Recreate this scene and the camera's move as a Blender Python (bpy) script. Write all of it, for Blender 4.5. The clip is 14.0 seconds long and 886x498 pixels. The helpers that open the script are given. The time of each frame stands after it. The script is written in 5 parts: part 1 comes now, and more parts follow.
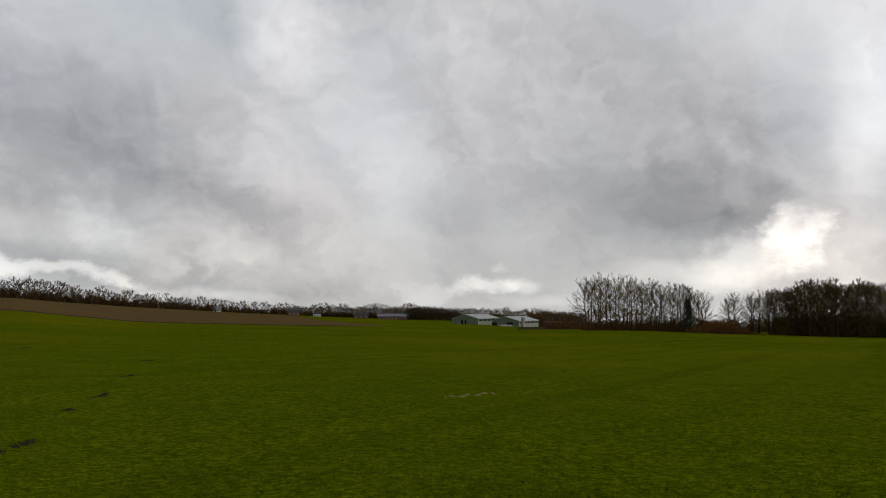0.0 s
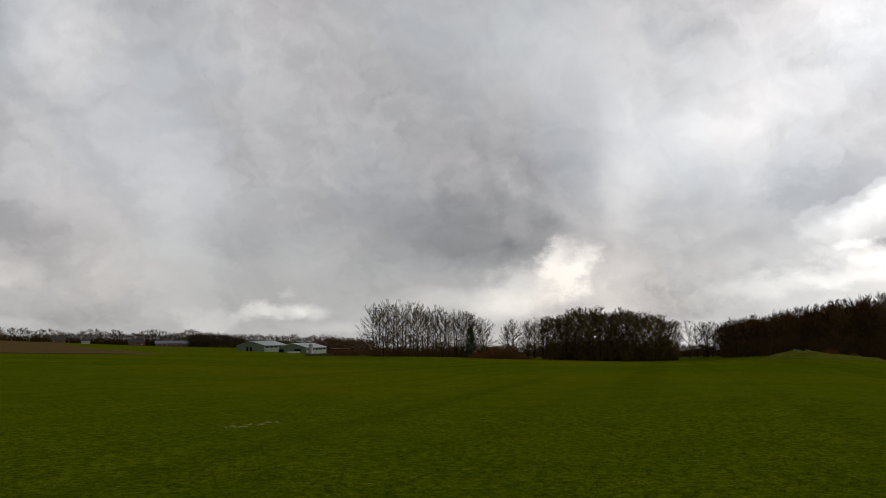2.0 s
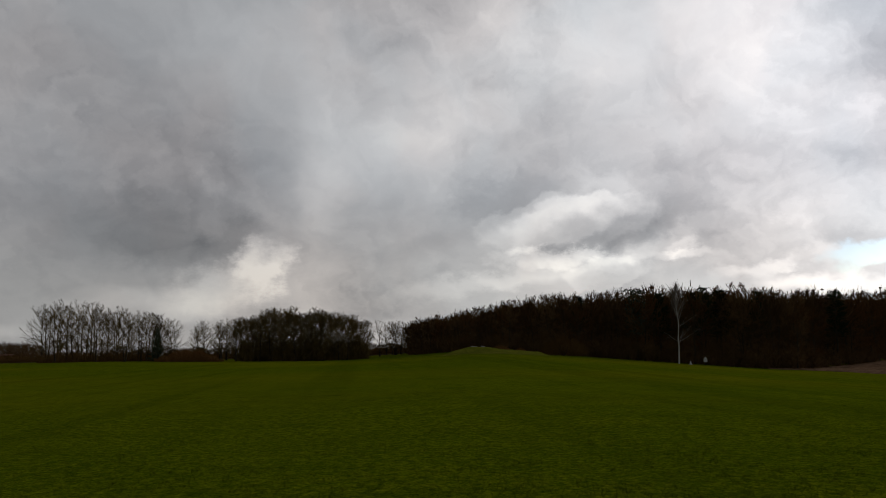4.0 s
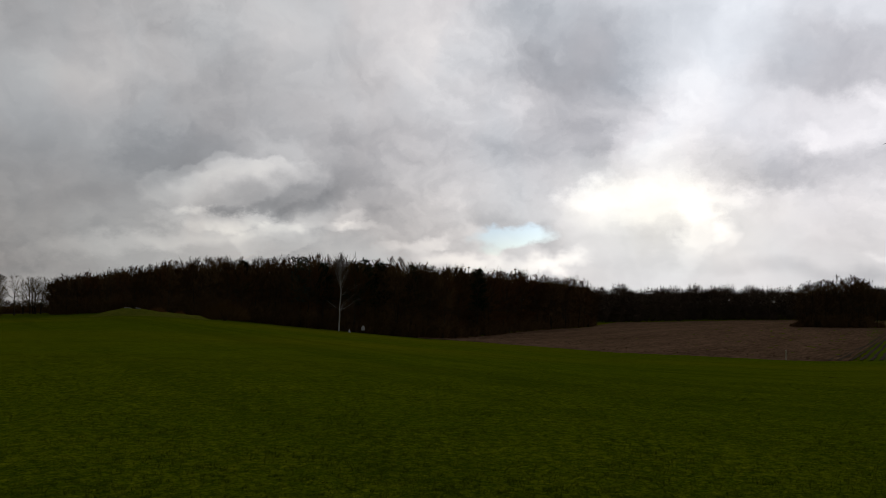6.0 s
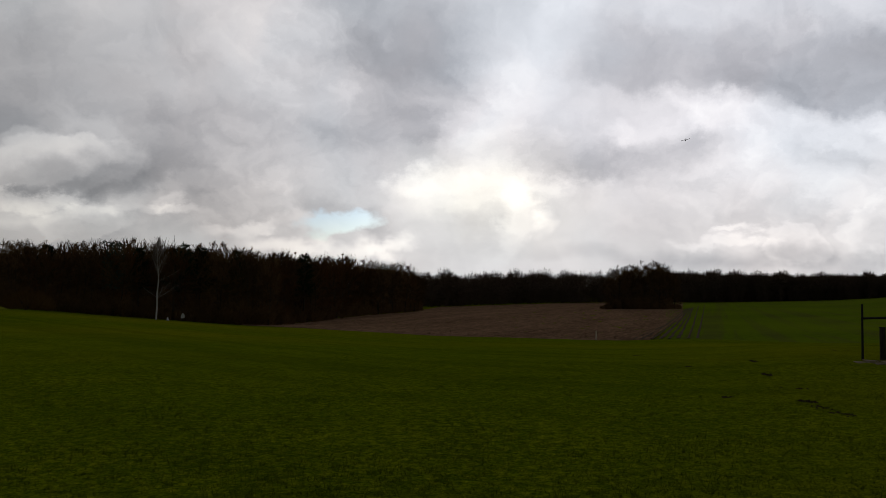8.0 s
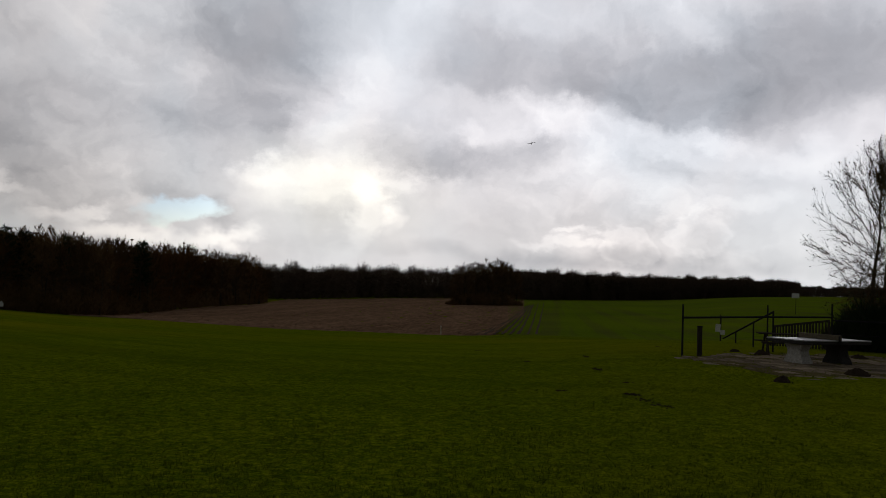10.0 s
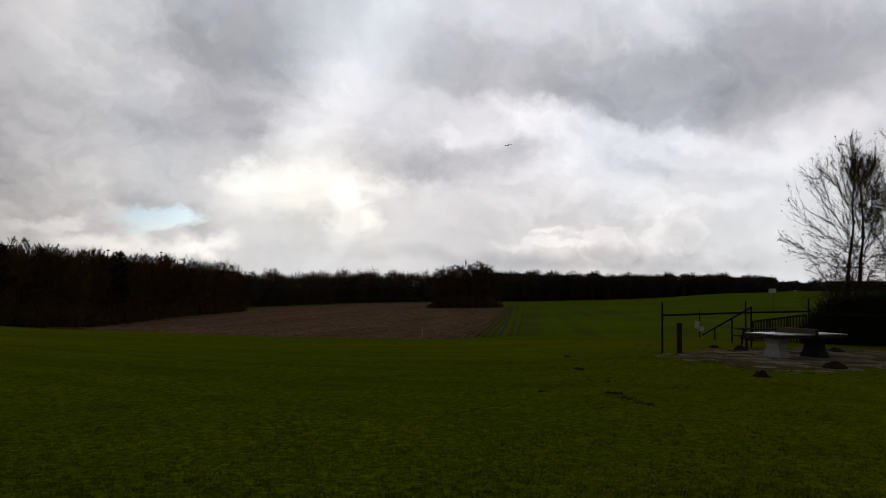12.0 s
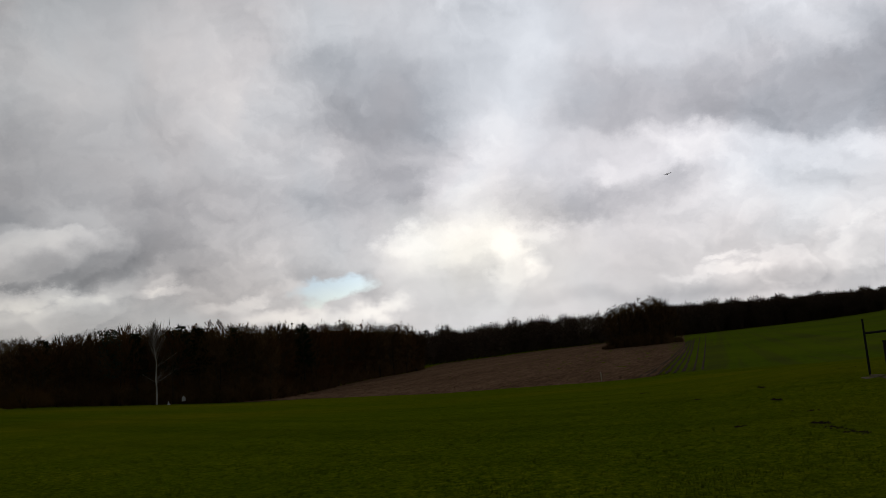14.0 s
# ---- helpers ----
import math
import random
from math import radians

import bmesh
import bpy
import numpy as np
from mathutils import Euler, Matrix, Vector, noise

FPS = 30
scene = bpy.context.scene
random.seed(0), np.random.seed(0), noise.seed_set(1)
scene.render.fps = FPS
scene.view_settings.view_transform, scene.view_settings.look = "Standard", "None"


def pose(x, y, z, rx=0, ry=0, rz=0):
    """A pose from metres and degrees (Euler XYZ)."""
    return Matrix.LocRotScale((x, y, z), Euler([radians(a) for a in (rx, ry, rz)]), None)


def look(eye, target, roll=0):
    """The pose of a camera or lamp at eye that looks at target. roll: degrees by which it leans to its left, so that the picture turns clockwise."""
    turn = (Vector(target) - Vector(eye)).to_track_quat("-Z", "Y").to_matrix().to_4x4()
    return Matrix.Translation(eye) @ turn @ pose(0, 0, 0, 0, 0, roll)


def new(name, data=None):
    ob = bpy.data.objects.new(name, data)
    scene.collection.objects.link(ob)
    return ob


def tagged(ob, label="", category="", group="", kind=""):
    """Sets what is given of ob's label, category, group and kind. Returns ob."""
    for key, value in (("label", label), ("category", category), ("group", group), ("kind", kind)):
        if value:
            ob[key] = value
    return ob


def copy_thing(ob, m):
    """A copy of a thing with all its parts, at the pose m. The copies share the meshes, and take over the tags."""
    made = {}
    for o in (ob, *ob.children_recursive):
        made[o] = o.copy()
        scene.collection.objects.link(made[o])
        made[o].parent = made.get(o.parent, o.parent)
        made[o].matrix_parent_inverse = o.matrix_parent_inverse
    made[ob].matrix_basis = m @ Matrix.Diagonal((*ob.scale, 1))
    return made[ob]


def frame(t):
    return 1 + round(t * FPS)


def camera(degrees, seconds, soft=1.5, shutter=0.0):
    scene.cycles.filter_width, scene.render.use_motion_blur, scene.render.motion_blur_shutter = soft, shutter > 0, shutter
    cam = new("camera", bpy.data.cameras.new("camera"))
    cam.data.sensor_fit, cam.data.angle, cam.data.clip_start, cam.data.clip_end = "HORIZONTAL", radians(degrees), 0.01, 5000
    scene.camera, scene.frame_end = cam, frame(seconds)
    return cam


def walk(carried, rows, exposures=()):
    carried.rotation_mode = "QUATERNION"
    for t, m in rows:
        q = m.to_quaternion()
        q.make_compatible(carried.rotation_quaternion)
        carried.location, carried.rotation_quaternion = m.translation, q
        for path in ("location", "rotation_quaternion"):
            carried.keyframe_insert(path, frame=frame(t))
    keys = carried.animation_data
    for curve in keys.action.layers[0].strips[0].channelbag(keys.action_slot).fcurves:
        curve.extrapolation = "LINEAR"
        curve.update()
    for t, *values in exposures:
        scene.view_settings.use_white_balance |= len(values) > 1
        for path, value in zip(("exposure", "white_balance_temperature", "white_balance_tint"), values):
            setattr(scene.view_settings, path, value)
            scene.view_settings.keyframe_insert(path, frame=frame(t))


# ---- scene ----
cam = camera(57.8, 14.0, soft=0.8)
PATH = [
    (0.0, pose(0.000, 0.100, 1.8, 94.48, 0.18, 0.00)),
    (0.5, pose(0.007, 0.100, 1.8, 94.60, 0.05, -4.01)),
    (1.0, pose(0.013, 0.099, 1.8, 95.19, 0.06, -7.48)),
    (1.5, pose(0.019, 0.098, 1.8, 95.78, 0.18, -11.12)),
    (2.0, pose(0.026, 0.097, 1.8, 96.29, 0.29, -14.96)),
    (2.5, pose(0.033, 0.094, 1.8, 96.48, 0.59, -19.27)),
    (3.0, pose(0.042, 0.091, 1.8, 96.55, 1.27, -24.56)),
    (3.5, pose(0.051, 0.086, 1.8, 96.38, 1.54, -30.31)),
    (3.7, pose(0.054, 0.084, 1.8, 96.30, 1.44, -32.75)),
    (5.8, pose(0.084, 0.054, 1.8, 93.67, -1.00, -57.70)),
    (6.0, pose(0.086, 0.050, 1.8, 93.64, -1.13, -59.94)),
    (6.5, pose(0.090, 0.044, 1.8, 93.35, -1.04, -63.71)),
    (7.0, pose(0.091, 0.041, 1.8, 92.97, -0.88, -66.07)),
    (7.5, pose(0.094, 0.035, 1.8, 92.71, -1.09, -69.52)),
    (8.0, pose(0.095, 0.031, 1.8, 92.80, -0.74, -72.20)),
    (8.5, pose(0.097, 0.025, 1.8, 91.96, -1.13, -75.36)),
    (9.0, pose(0.098, 0.019, 1.8, 91.79, -2.07, -78.96)),
    (9.2, pose(0.098, 0.017, 1.8, 92.00, -2.38, -80.07)),
    (11.3, pose(0.100, 0.009, 1.8, 92.87, -0.83, -85.00)),
    (11.5, pose(0.100, 0.009, 1.8, 92.84, -0.78, -84.79)),
    (12.0, pose(0.100, 0.010, 1.8, 92.92, -0.68, -84.43)),
    (12.5, pose(0.099, 0.012, 1.8, 93.30, -0.65, -83.38)),
    (13.0, pose(0.099, 0.015, 1.8, 93.80, -0.23, -81.67)),
    (13.5, pose(0.098, 0.021, 1.8, 95.00, 1.90, -77.96)),
    (14.0, pose(0.096, 0.030, 1.8, 96.80, 4.90, -72.20)),
]

walk(cam, PATH, [(0.0, 0.05), (1.5, 0.0), (2.5, -0.36), (3.0, -0.48), (3.7, -0.64), (5.8, -1.0), (6.5, -1.05), (9.0, -1.1), (13.0, -1.1), (14.0, -1.17)])

# ---- sky and sun ----
SUN_BEARING, SUN_HEIGHT = 76.0, 8.0
world = bpy.data.worlds.new("overcast_sky")
scene.world = world
world.use_nodes = True
wn, wl = world.node_tree.nodes, world.node_tree.links
wn.clear()


def wmath(op, a, b=0.0, c=0.0):
    n = wn.new("ShaderNodeMath")
    n.operation = op
    for i, v in enumerate((a, b, c)):
        if isinstance(v, (int, float)):
            n.inputs[i].default_value = v
        else:
            wl.new(v, n.inputs[i])
    return n.outputs[0]


tex = wn.new("ShaderNodeTexCoord")
split = wn.new("ShaderNodeSeparateXYZ")
wl.new(tex.outputs["Generated"], split.inputs[0])
# bearing and height of the sky's points, in degrees, with the seam behind the camera's back
turn = radians(42)
sx = wmath("SUBTRACT", wmath("MULTIPLY", split.outputs[0], math.cos(turn)), wmath("MULTIPLY", split.outputs[1], math.sin(turn)))
sy = wmath("ADD", wmath("MULTIPLY", split.outputs[0], math.sin(turn)), wmath("MULTIPLY", split.outputs[1], math.cos(turn)))
bearing = wmath("ADD", wmath("MULTIPLY", wmath("ARCTAN2", sx, sy), 180 / math.pi), 42.0)
rise = wmath("MULTIPLY", wmath("ARCSINE", split.outputs[2]), 180 / math.pi)
chart = wn.new("ShaderNodeCombineXYZ")
wl.new(bearing, chart.inputs[0])
wl.new(rise, chart.inputs[1])


def wnoise(vector, scale, detail, rough, stretch=(1, 1, 1)):
    m = wn.new("ShaderNodeMapping")
    m.inputs["Scale"].default_value = stretch
    wl.new(vector, m.inputs[0])
    n = wn.new("ShaderNodeTexNoise")
    n.inputs["Scale"].default_value, n.inputs["Detail"].default_value, n.inputs["Roughness"].default_value = scale, detail, rough
    wl.new(m.outputs[0], n.inputs["Vector"])
    return n


# the same chart for the billows, which crowd together towards the horizon
crowd = wmath("MULTIPLY", wmath("LOGARITHM", wmath("ADD", wmath("MULTIPLY", wmath("MAXIMUM", rise, -2.0), 1 / 40), 1.0), math.e), 60.0)
ceiling_chart = wn.new("ShaderNodeCombineXYZ")
wl.new(bearing, ceiling_chart.inputs[0])
wl.new(crowd, ceiling_chart.inputs[1])

# ragged cloud edges: the chart is bent by noise before the banks are laid on it
def bent_by(scale, detail, rough, wide, tall):
    bend = wnoise(ceiling_chart.outputs[0], scale, detail, rough)
    shift = wn.new("ShaderNodeVectorMath")
    shift.operation = "MULTIPLY_ADD"
    wl.new(bend.outputs["Color"], shift.inputs[0])
    shift.inputs[1].default_value, shift.inputs[2].default_value = (wide, tall, 0), (-wide / 2, -tall / 2, 0)
    bent = wn.new("ShaderNodeVectorMath")
    bent.operation = "ADD"
    wl.new(chart.outputs[0], bent.inputs[0])
    wl.new(shift.outputs[0], bent.inputs[1])
    return bent.outputs[0]


SOFT_CHART = bent_by(0.12, 4, 0.52, 9.0, 5.0)
RAGGED_CHART = bent_by(0.15, 7, 0.62, 9.5, 5.5)
PUFFY_CHART = bent_by(0.42, 5, 0.55, 3.4, 2.6)


def fade(value, a, b, fa, fb):
    r = wn.new("ShaderNodeMapRange")
    r.interpolation_type = "SMOOTHSTEP"
    wl.new(value, r.inputs["Value"])
    for key, v in (("From Min", a), ("From Max", b), ("To Min", fa), ("To Max", fb)):
        r.inputs[key].default_value = v
    return r.outputs[0]


# smooth large swells, and finer folds that come out in some stretches only
swell = wnoise(SOFT_CHART, 0.075, 2, 0.5)
folds = wnoise(ceiling_chart.outputs[0], 0.055, 2, 0.5)
total = wmath("MULTIPLY", wmath("SUBTRACT", swell.outputs["Fac"], 0.5), 0.18)
folded = fade(folds.outputs["Fac"], 0.38, 0.62, 0.4, 1.0)
# puffs of cloud lit from above: each noise less itself a little higher up
relief = 0.0
for size, step, gain in ((0.09, (1.2, 2.2, 0), 0.36), (0.21, (0.6, 1.1, 0), 0.30), (0.5, (0.25, 0.5, 0), 0.15)):
    above = wn.new("ShaderNodeVectorMath")
    above.operation = "ADD"
    wl.new(RAGGED_CHART, above.inputs[0])
    above.inputs[1].default_value = step
    here, there = wnoise(RAGGED_CHART, size, 4, 0.5), wnoise(above.outputs[0], size, 4, 0.5)
    relief = wmath("ADD", relief, wmath("MULTIPLY", wmath("SUBTRACT", here.outputs["Fac"], there.outputs["Fac"]), gain))
total = wmath("ADD", total, wmath("MULTIPLY", relief, folded))
total = wmath("ADD", total, fade(bearing, 36, 72, 0.595, 0.69))


def bank(b, h, wide, tall, lean, chart_used=RAGGED_CHART):
    m = wn.new("ShaderNodeMapping")
    m.vector_type = "TEXTURE"
    wl.new(chart_used, m.inputs[0])
    # the banks are laid one after another, which keeps the shader small
    place = wn.new("ShaderNodeCombineXYZ")
    place.inputs[0].default_value, place.inputs[1].default_value = b, h
    wl.new(total, place.inputs[2])
    wl.new(place.outputs[0], m.inputs["Location"])
    m.inputs["Rotation"].default_value, m.inputs["Scale"].default_value = (0, 0, radians(lean)), (wide, tall, 1e6)
    n = wn.new("ShaderNodeVectorMath")
    n.operation = "LENGTH"
    wl.new(m.outputs[0], n.inputs[0])
    r = wn.new("ShaderNodeMapRange")
    r.interpolation_type = "SMOOTHSTEP"
    wl.new(n.outputs["Value"], r.inputs["Value"])
    return r


def add_bank(r, outer, inner, light):
    global total
    r.inputs["From Min"].default_value, r.inputs["From Max"].default_value = outer, inner
    r.inputs["To Min"].default_value, r.inputs["To Max"].default_value = 0.0, light
    total = wmath("ADD", total, r.outputs[0])


def haze(b, h, wide, tall, lean, light):
    """A soft bank of cloud, darker or lighter than the rest, at a bearing and height in degrees, leaning by that many degrees."""
    add_bank(bank(b, h, wide, tall, lean, SOFT_CHART), 1.35, 0.1, light)


def cloud(b, h, wide, tall, lean, light):
    """The same with a ragged edge."""
    add_bank(bank(b, h, wide, tall, lean, RAGGED_CHART), 1.28, 0.3, light)


def billow(b, h, wide, tall, lean, light):
    """A heaped cloud with a crisp bright crown over a greyer base."""
    add_bank(bank(b, h, wide, tall, lean, PUFFY_CHART), 1.05, 0.85, light)
    add_bank(bank(b + 0.2 * wide, h - 0.55 * tall, wide, tall, lean, PUFFY_CHART), 1.1, 0.4, -1.2 * light)


haze(106.0, 15.0, 9.0, 6.0, 10, -0.08)
haze(13.0, 18.0, 20.0, 8.0, 0, 0.11)
haze(47.0, 16.0, 13.0, 8.0, 0, 0.08)
haze(63.0, 18.0, 8.0, 6.0, 0, 0.05)
haze(-27.7, 4.1, 6.2, 1.6, -7, -0.13)
cloud(-26.1, 2.9, 7.8, 0.7, -8, 0.26)
cloud(-23.8, 5.9, 3.8, 1.7, -14, 0.1)
haze(-22.6, 10.9, 10.8, 5.8, -12, -0.15)
haze(-17.9, 8.6, 4.8, 2.3, -24, -0.06)
cloud(-15.5, 5.0, 4.2, 1.7, -14, 0.09)
haze(-15.1, 1.0, 8.4, 0.5, -3, 0.1)
haze(-12.1, 6.4, 4.7, 2.4, -19, -0.05)
haze(-12.1, 1.5, 10.2, 1.6, 0, -0.07)
cloud(-11.1, 20.3, 3.6, 4.7, 12, 0.16)
haze(-9.1, 13.2, 9.5, 7.3, -33, 0.06)
cloud(-3.2, 8.3, 3.5, 6.0, 12, 0.1)
cloud(-1.2, 1.5, 1.6, 1.0, -0, 0.1)
cloud(0.3, 7.1, 5.3, 2.4, -10, -0.05)
cloud(2.7, 2.1, 3.0, 0.8, 12, 0.24)
haze(5.1, 2.0, 1.2, 0.8, -0, 0.2)
haze(6.7, 0.7, 4.3, 0.6, -0, 0.1)
haze(11.2, 15.4, 16.5, 6.8, -12, -0.04)
haze(12.9, 14.1, 15.3, 8.6, -24, -0.1)
cloud(16.4, 7.2, 10.5, 3.3, -14, -0.13)
haze(17.9, 2.7, 8.6, 1.2, 7, 0.14)
cloud(19.1, 5.6, 5.9, 1.6, -11, -0.08)
cloud(21.4, 3.6, 4.7, 1.7, 17, 0.2)
cloud(23.9, 4.7, 1.9, 1.7, 34, 0.32)
haze(27.0, 2.7, 2.8, 2.8, 19, 0.1)
haze(28.1, 10.7, 2.2, 11.4, -0, 0.06)
haze(32.2, 1.8, 4.4, 1.6, 18, -0.06)
haze(33.4, 15.0, 14.3, 3.5, 42, 0.12)
cloud(36.7, 13.4, 4.4, 2.8, 26, 0.07)
haze(37.6, 7.2, 9.1, 1.4, 23, -0.06)
haze(39.0, 2.2, 9.0, 1.0, 10, 0.03)
cloud(42.1, 10.2, 5.7, 2.1, 17, -0.13)
cloud(43.8, 4.7, 12.3, 1.0, 12, 0.16)
billow(44.2, 7.7, 5.8, 2.0, 11, 0.1)
cloud(44.3, 5.6, 5.1, 0.6, -1, 0.22)
cloud(46.0, 3.8, 5.2, 1.2, 3, 0.06)
billow(46.3, 7.7, 5.6, 2.1, 10, 0.1)
haze(46.7, 14.5, 9.6, 2.3, 19, -0.03)
haze(46.7, 14.2, 10.2, 4.6, 16, -0.06)
billow(47.9, 4.1, 2.9, 1.3, 7, 0.08)
haze(50.3, 18.9, 11.2, 5.7, 11, 0.05)
cloud(52.6, 9.7, 4.8, 2.8, 7, -0.1)
cloud(52.7, 7.3, 7.6, 2.3, -1, -0.14)
cloud(52.9, 5.8, 1.6, 0.7, 12, 0.16)
cloud(53.3, 5.2, 3.0, 0.5, -4, 0.18)
cloud(54.7, 4.7, 2.0, 0.7, 18, -0.07)
haze(57.3, 4.2, 6.2, 1.1, -3, -0.06)
cloud(57.9, 10.7, 8.7, 2.3, -7, -0.08)
cloud(58.2, 4.1, 2.5, 0.7, 16, 0.2)
haze(60.1, 17.3, 3.5, 5.5, -16, 0.07)
cloud(60.9, 2.8, 3.6, 0.7, -4, 0.22)
cloud(65.6, 4.9, 3.6, 1.0, -5, -0.1)
cloud(66.9, 2.7, 3.6, 0.9, 15, 0.24)
cloud(67.5, 10.7, 6.1, 2.8, -4, -0.1)
cloud(68.6, 17.7, 8.2, 4.8, 1, -0.17)
cloud(69.9, 13.9, 5.3, 4.6, -14, -0.11)
cloud(70.6, 7.5, 2.0, 1.0, 11, 0.12)
haze(70.9, 3.2, 6.0, 2.4, 1, 0.03)
cloud(74.0, 11.8, 3.5, 3.5, 44, 0.08)
cloud(75.3, 7.3, 6.6, 2.2, 10, 0.25)
cloud(77.1, 5.1, 1.9, 3.2, -15, 0.16)
haze(78.0, 16.2, 3.6, 7.1, -25, 0.12)
haze(78.9, 4.7, 1.3, 0.6, 41, 0.16)
cloud(81.6, 9.4, 5.8, 1.5, -6, -0.12)
cloud(84.6, 15.6, 6.4, 3.7, -8, -0.09)
cloud(86.2, 9.2, 7.7, 1.4, 6, -0.1)
haze(86.9, 4.9, 4.7, 1.5, -0, -0.05)
haze(87.7, 2.3, 11.9, 0.8, -2, -0.1)
cloud(88.0, 9.6, 3.3, 1.1, -10, -0.08)
cloud(89.0, 15.3, 9.3, 3.4, -9, -0.07)
cloud(90.5, 10.4, 7.6, 2.2, 2, 0.09)
cloud(91.1, 3.3, 4.4, 0.4, 2, 0.1)
cloud(91.9, 4.1, 1.7, 0.3, 8, 0.12)
cloud(93.0, 11.9, 12.9, 0.9, -10, 0.1)
cloud(95.3, 14.4, 5.7, 4.5, 5, -0.14)
billow(95.9, 3.3, 2.2, 1.4, -0, 0.07)
cloud(96.2, 5.0, 7.3, 1.1, -1, -0.05)
haze(96.6, 7.8, 9.9, 1.6, -5, 0.04)
haze(98.9, 1.9, 12.1, 0.8, 0, -0.09)
billow(100.6, 4.2, 2.0, 1.9, 10, 0.06)
cloud(101.9, 12.6, 7.2, 1.7, 7, -0.08)
cloud(102.2, 5.7, 4.7, 0.7, 9, 0.07)
cloud(103.0, 9.3, 8.2, 1.3, -7, 0.1)
cloud(108.7, 15.7, 10.6, 4.2, 6, -0.17)
cloud(109.3, 10.3, 3.9, 1.4, 18, 0.06)
haze(111.2, 5.8, 3.5, 3.9, -2, 0.05)

ramp = wn.new("ShaderNodeValToRGB")
ramp.color_ramp.elements[0].position, ramp.color_ramp.elements[0].color = 0.0, (0.06, 0.065, 0.07, 1)
ramp.color_ramp.elements[1].position, ramp.color_ramp.elements[1].color = 1.0, (1.0, 0.985, 0.94, 1)
for place, colour in ((0.25, (0.188, 0.197, 0.211)), (0.5, (0.400, 0.405, 0.416)), (0.75, (0.700, 0.695, 0.690))):
    e = ramp.color_ramp.elements.new(place)
    e.color = (*colour, 1)
wl.new(total, ramp.inputs[0])
sky = wn.new("ShaderNodeTexSky")
sky.sky_type, sky.sun_disc = "NISHITA", False
sky.sun_elevation, sky.sun_rotation = radians(SUN_HEIGHT), radians(SUN_BEARING)
dim = wn.new("ShaderNodeVectorMath")
dim.operation = "SCALE"
wl.new(sky.outputs[0], dim.inputs[0])
dim.inputs["Scale"].default_value = 0.045
air = wn.new("ShaderNodeVectorMath")
air.operation = "MULTIPLY"
wl.new(dim.outputs[0], air.inputs[0])
air.inputs[1].default_value = (0.46, 0.80, 1.9)
gap = bank(64.9, 4.7, 3.4, 1.0, 6, PUFFY_CHART)
gap.inputs["From Min"].default_value, gap.inputs["From Max"].default_value = 1.1, 0.55
gap.inputs["To Min"].default_value, gap.inputs["To Max"].default_value = 0.0, 0.8
blend = wn.new("ShaderNodeMix")
blend.data_type = "RGBA"
wl.new(gap.outputs[0], blend.inputs["Factor"])
wl.new(ramp.outputs[0], blend.inputs["A"])
wl.new(air.outputs[0], blend.inputs["B"])

# cloud thins towards the sun's side; unseen sky overhead and behind is dimmed to darken the land
thin = wmath("MULTIPLY", fade(bearing, 12, 90, 1.0, 2.5), fade(rise, 20, 48, 1.0, 0.32))
thin = wmath("MULTIPLY", thin, wmath("MULTIPLY", fade(bearing, 112, 165, 1.0, 0.3), fade(bearing, -80, -32, 0.4, 1.0)))
cool = wn.new("ShaderNodeCombineXYZ")
cool.inputs[1].default_value = 1.0
hue = fade(wnoise(SOFT_CHART, 0.06, 3, 0.5).outputs["Fac"], 0.36, 0.64, -0.03, 0.03)
ruddy = wmath("MULTIPLY", fade(bearing, -30, 8, 0.965, 1.0), fade(rise, 2, 12, 1.035, 1.0))
wl.new(wmath("ADD", wmath("MULTIPLY", ruddy, fade(bearing, 45, 85, 1.0, 0.985)), hue), cool.inputs[0])
bluer = wmath("MULTIPLY", fade(bearing, -20, 10, 1.045, 1.025), fade(bearing, 40, 85, 1.0, 1.045))
wl.new(wmath("SUBTRACT", wmath("MULTIPLY", bluer, fade(rise, 2, 12, 0.94, 1.0)), wmath("MULTIPLY", hue, 0.5)), cool.inputs[2])
tint = wn.new("ShaderNodeVectorMath")
tint.operation = "MULTIPLY"
wl.new(blend.outputs["Result"], tint.inputs[0])
wl.new(cool.outputs[0], tint.inputs[1])
near_sun = bank(SUN_BEARING, SUN_HEIGHT - 1, 10, 6, 0, SOFT_CHART)
near_sun.inputs["From Min"].default_value, near_sun.inputs["From Max"].default_value = 1.0, 0.0
warm = wn.new("ShaderNodeMix")
warm.data_type = "RGBA"
wl.new(near_sun.outputs[0], warm.inputs["Factor"])
warm.inputs["A"].default_value, warm.inputs["B"].default_value = (1, 1, 1, 1), (1.03, 0.99, 0.91, 1)
glow = wn.new("ShaderNodeVectorMath")
glow.operation = "MULTIPLY"
wl.new(tint.outputs[0], glow.inputs[0])
wl.new(warm.outputs["Result"], glow.inputs[1])
back = wn.new("ShaderNodeBackground")
wl.new(glow.outputs[0], back.inputs[0])
wl.new(thin, back.inputs[1])
wl.new(back.outputs[0], wn.new("ShaderNodeOutputWorld").inputs[0])

sun = new("sun", bpy.data.lights.new("sun", "SUN"))
sun.data.energy, sun.data.angle, sun.data.color = 0.6, radians(14), (1.0, 0.95, 0.86)
sb, sh = radians(SUN_BEARING), radians(SUN_HEIGHT + 6)
sun.matrix_world = look((math.sin(sb) * math.cos(sh) * 50, math.cos(sb) * math.cos(sh) * 50, math.sin(sh) * 50), (0, 0, 0))

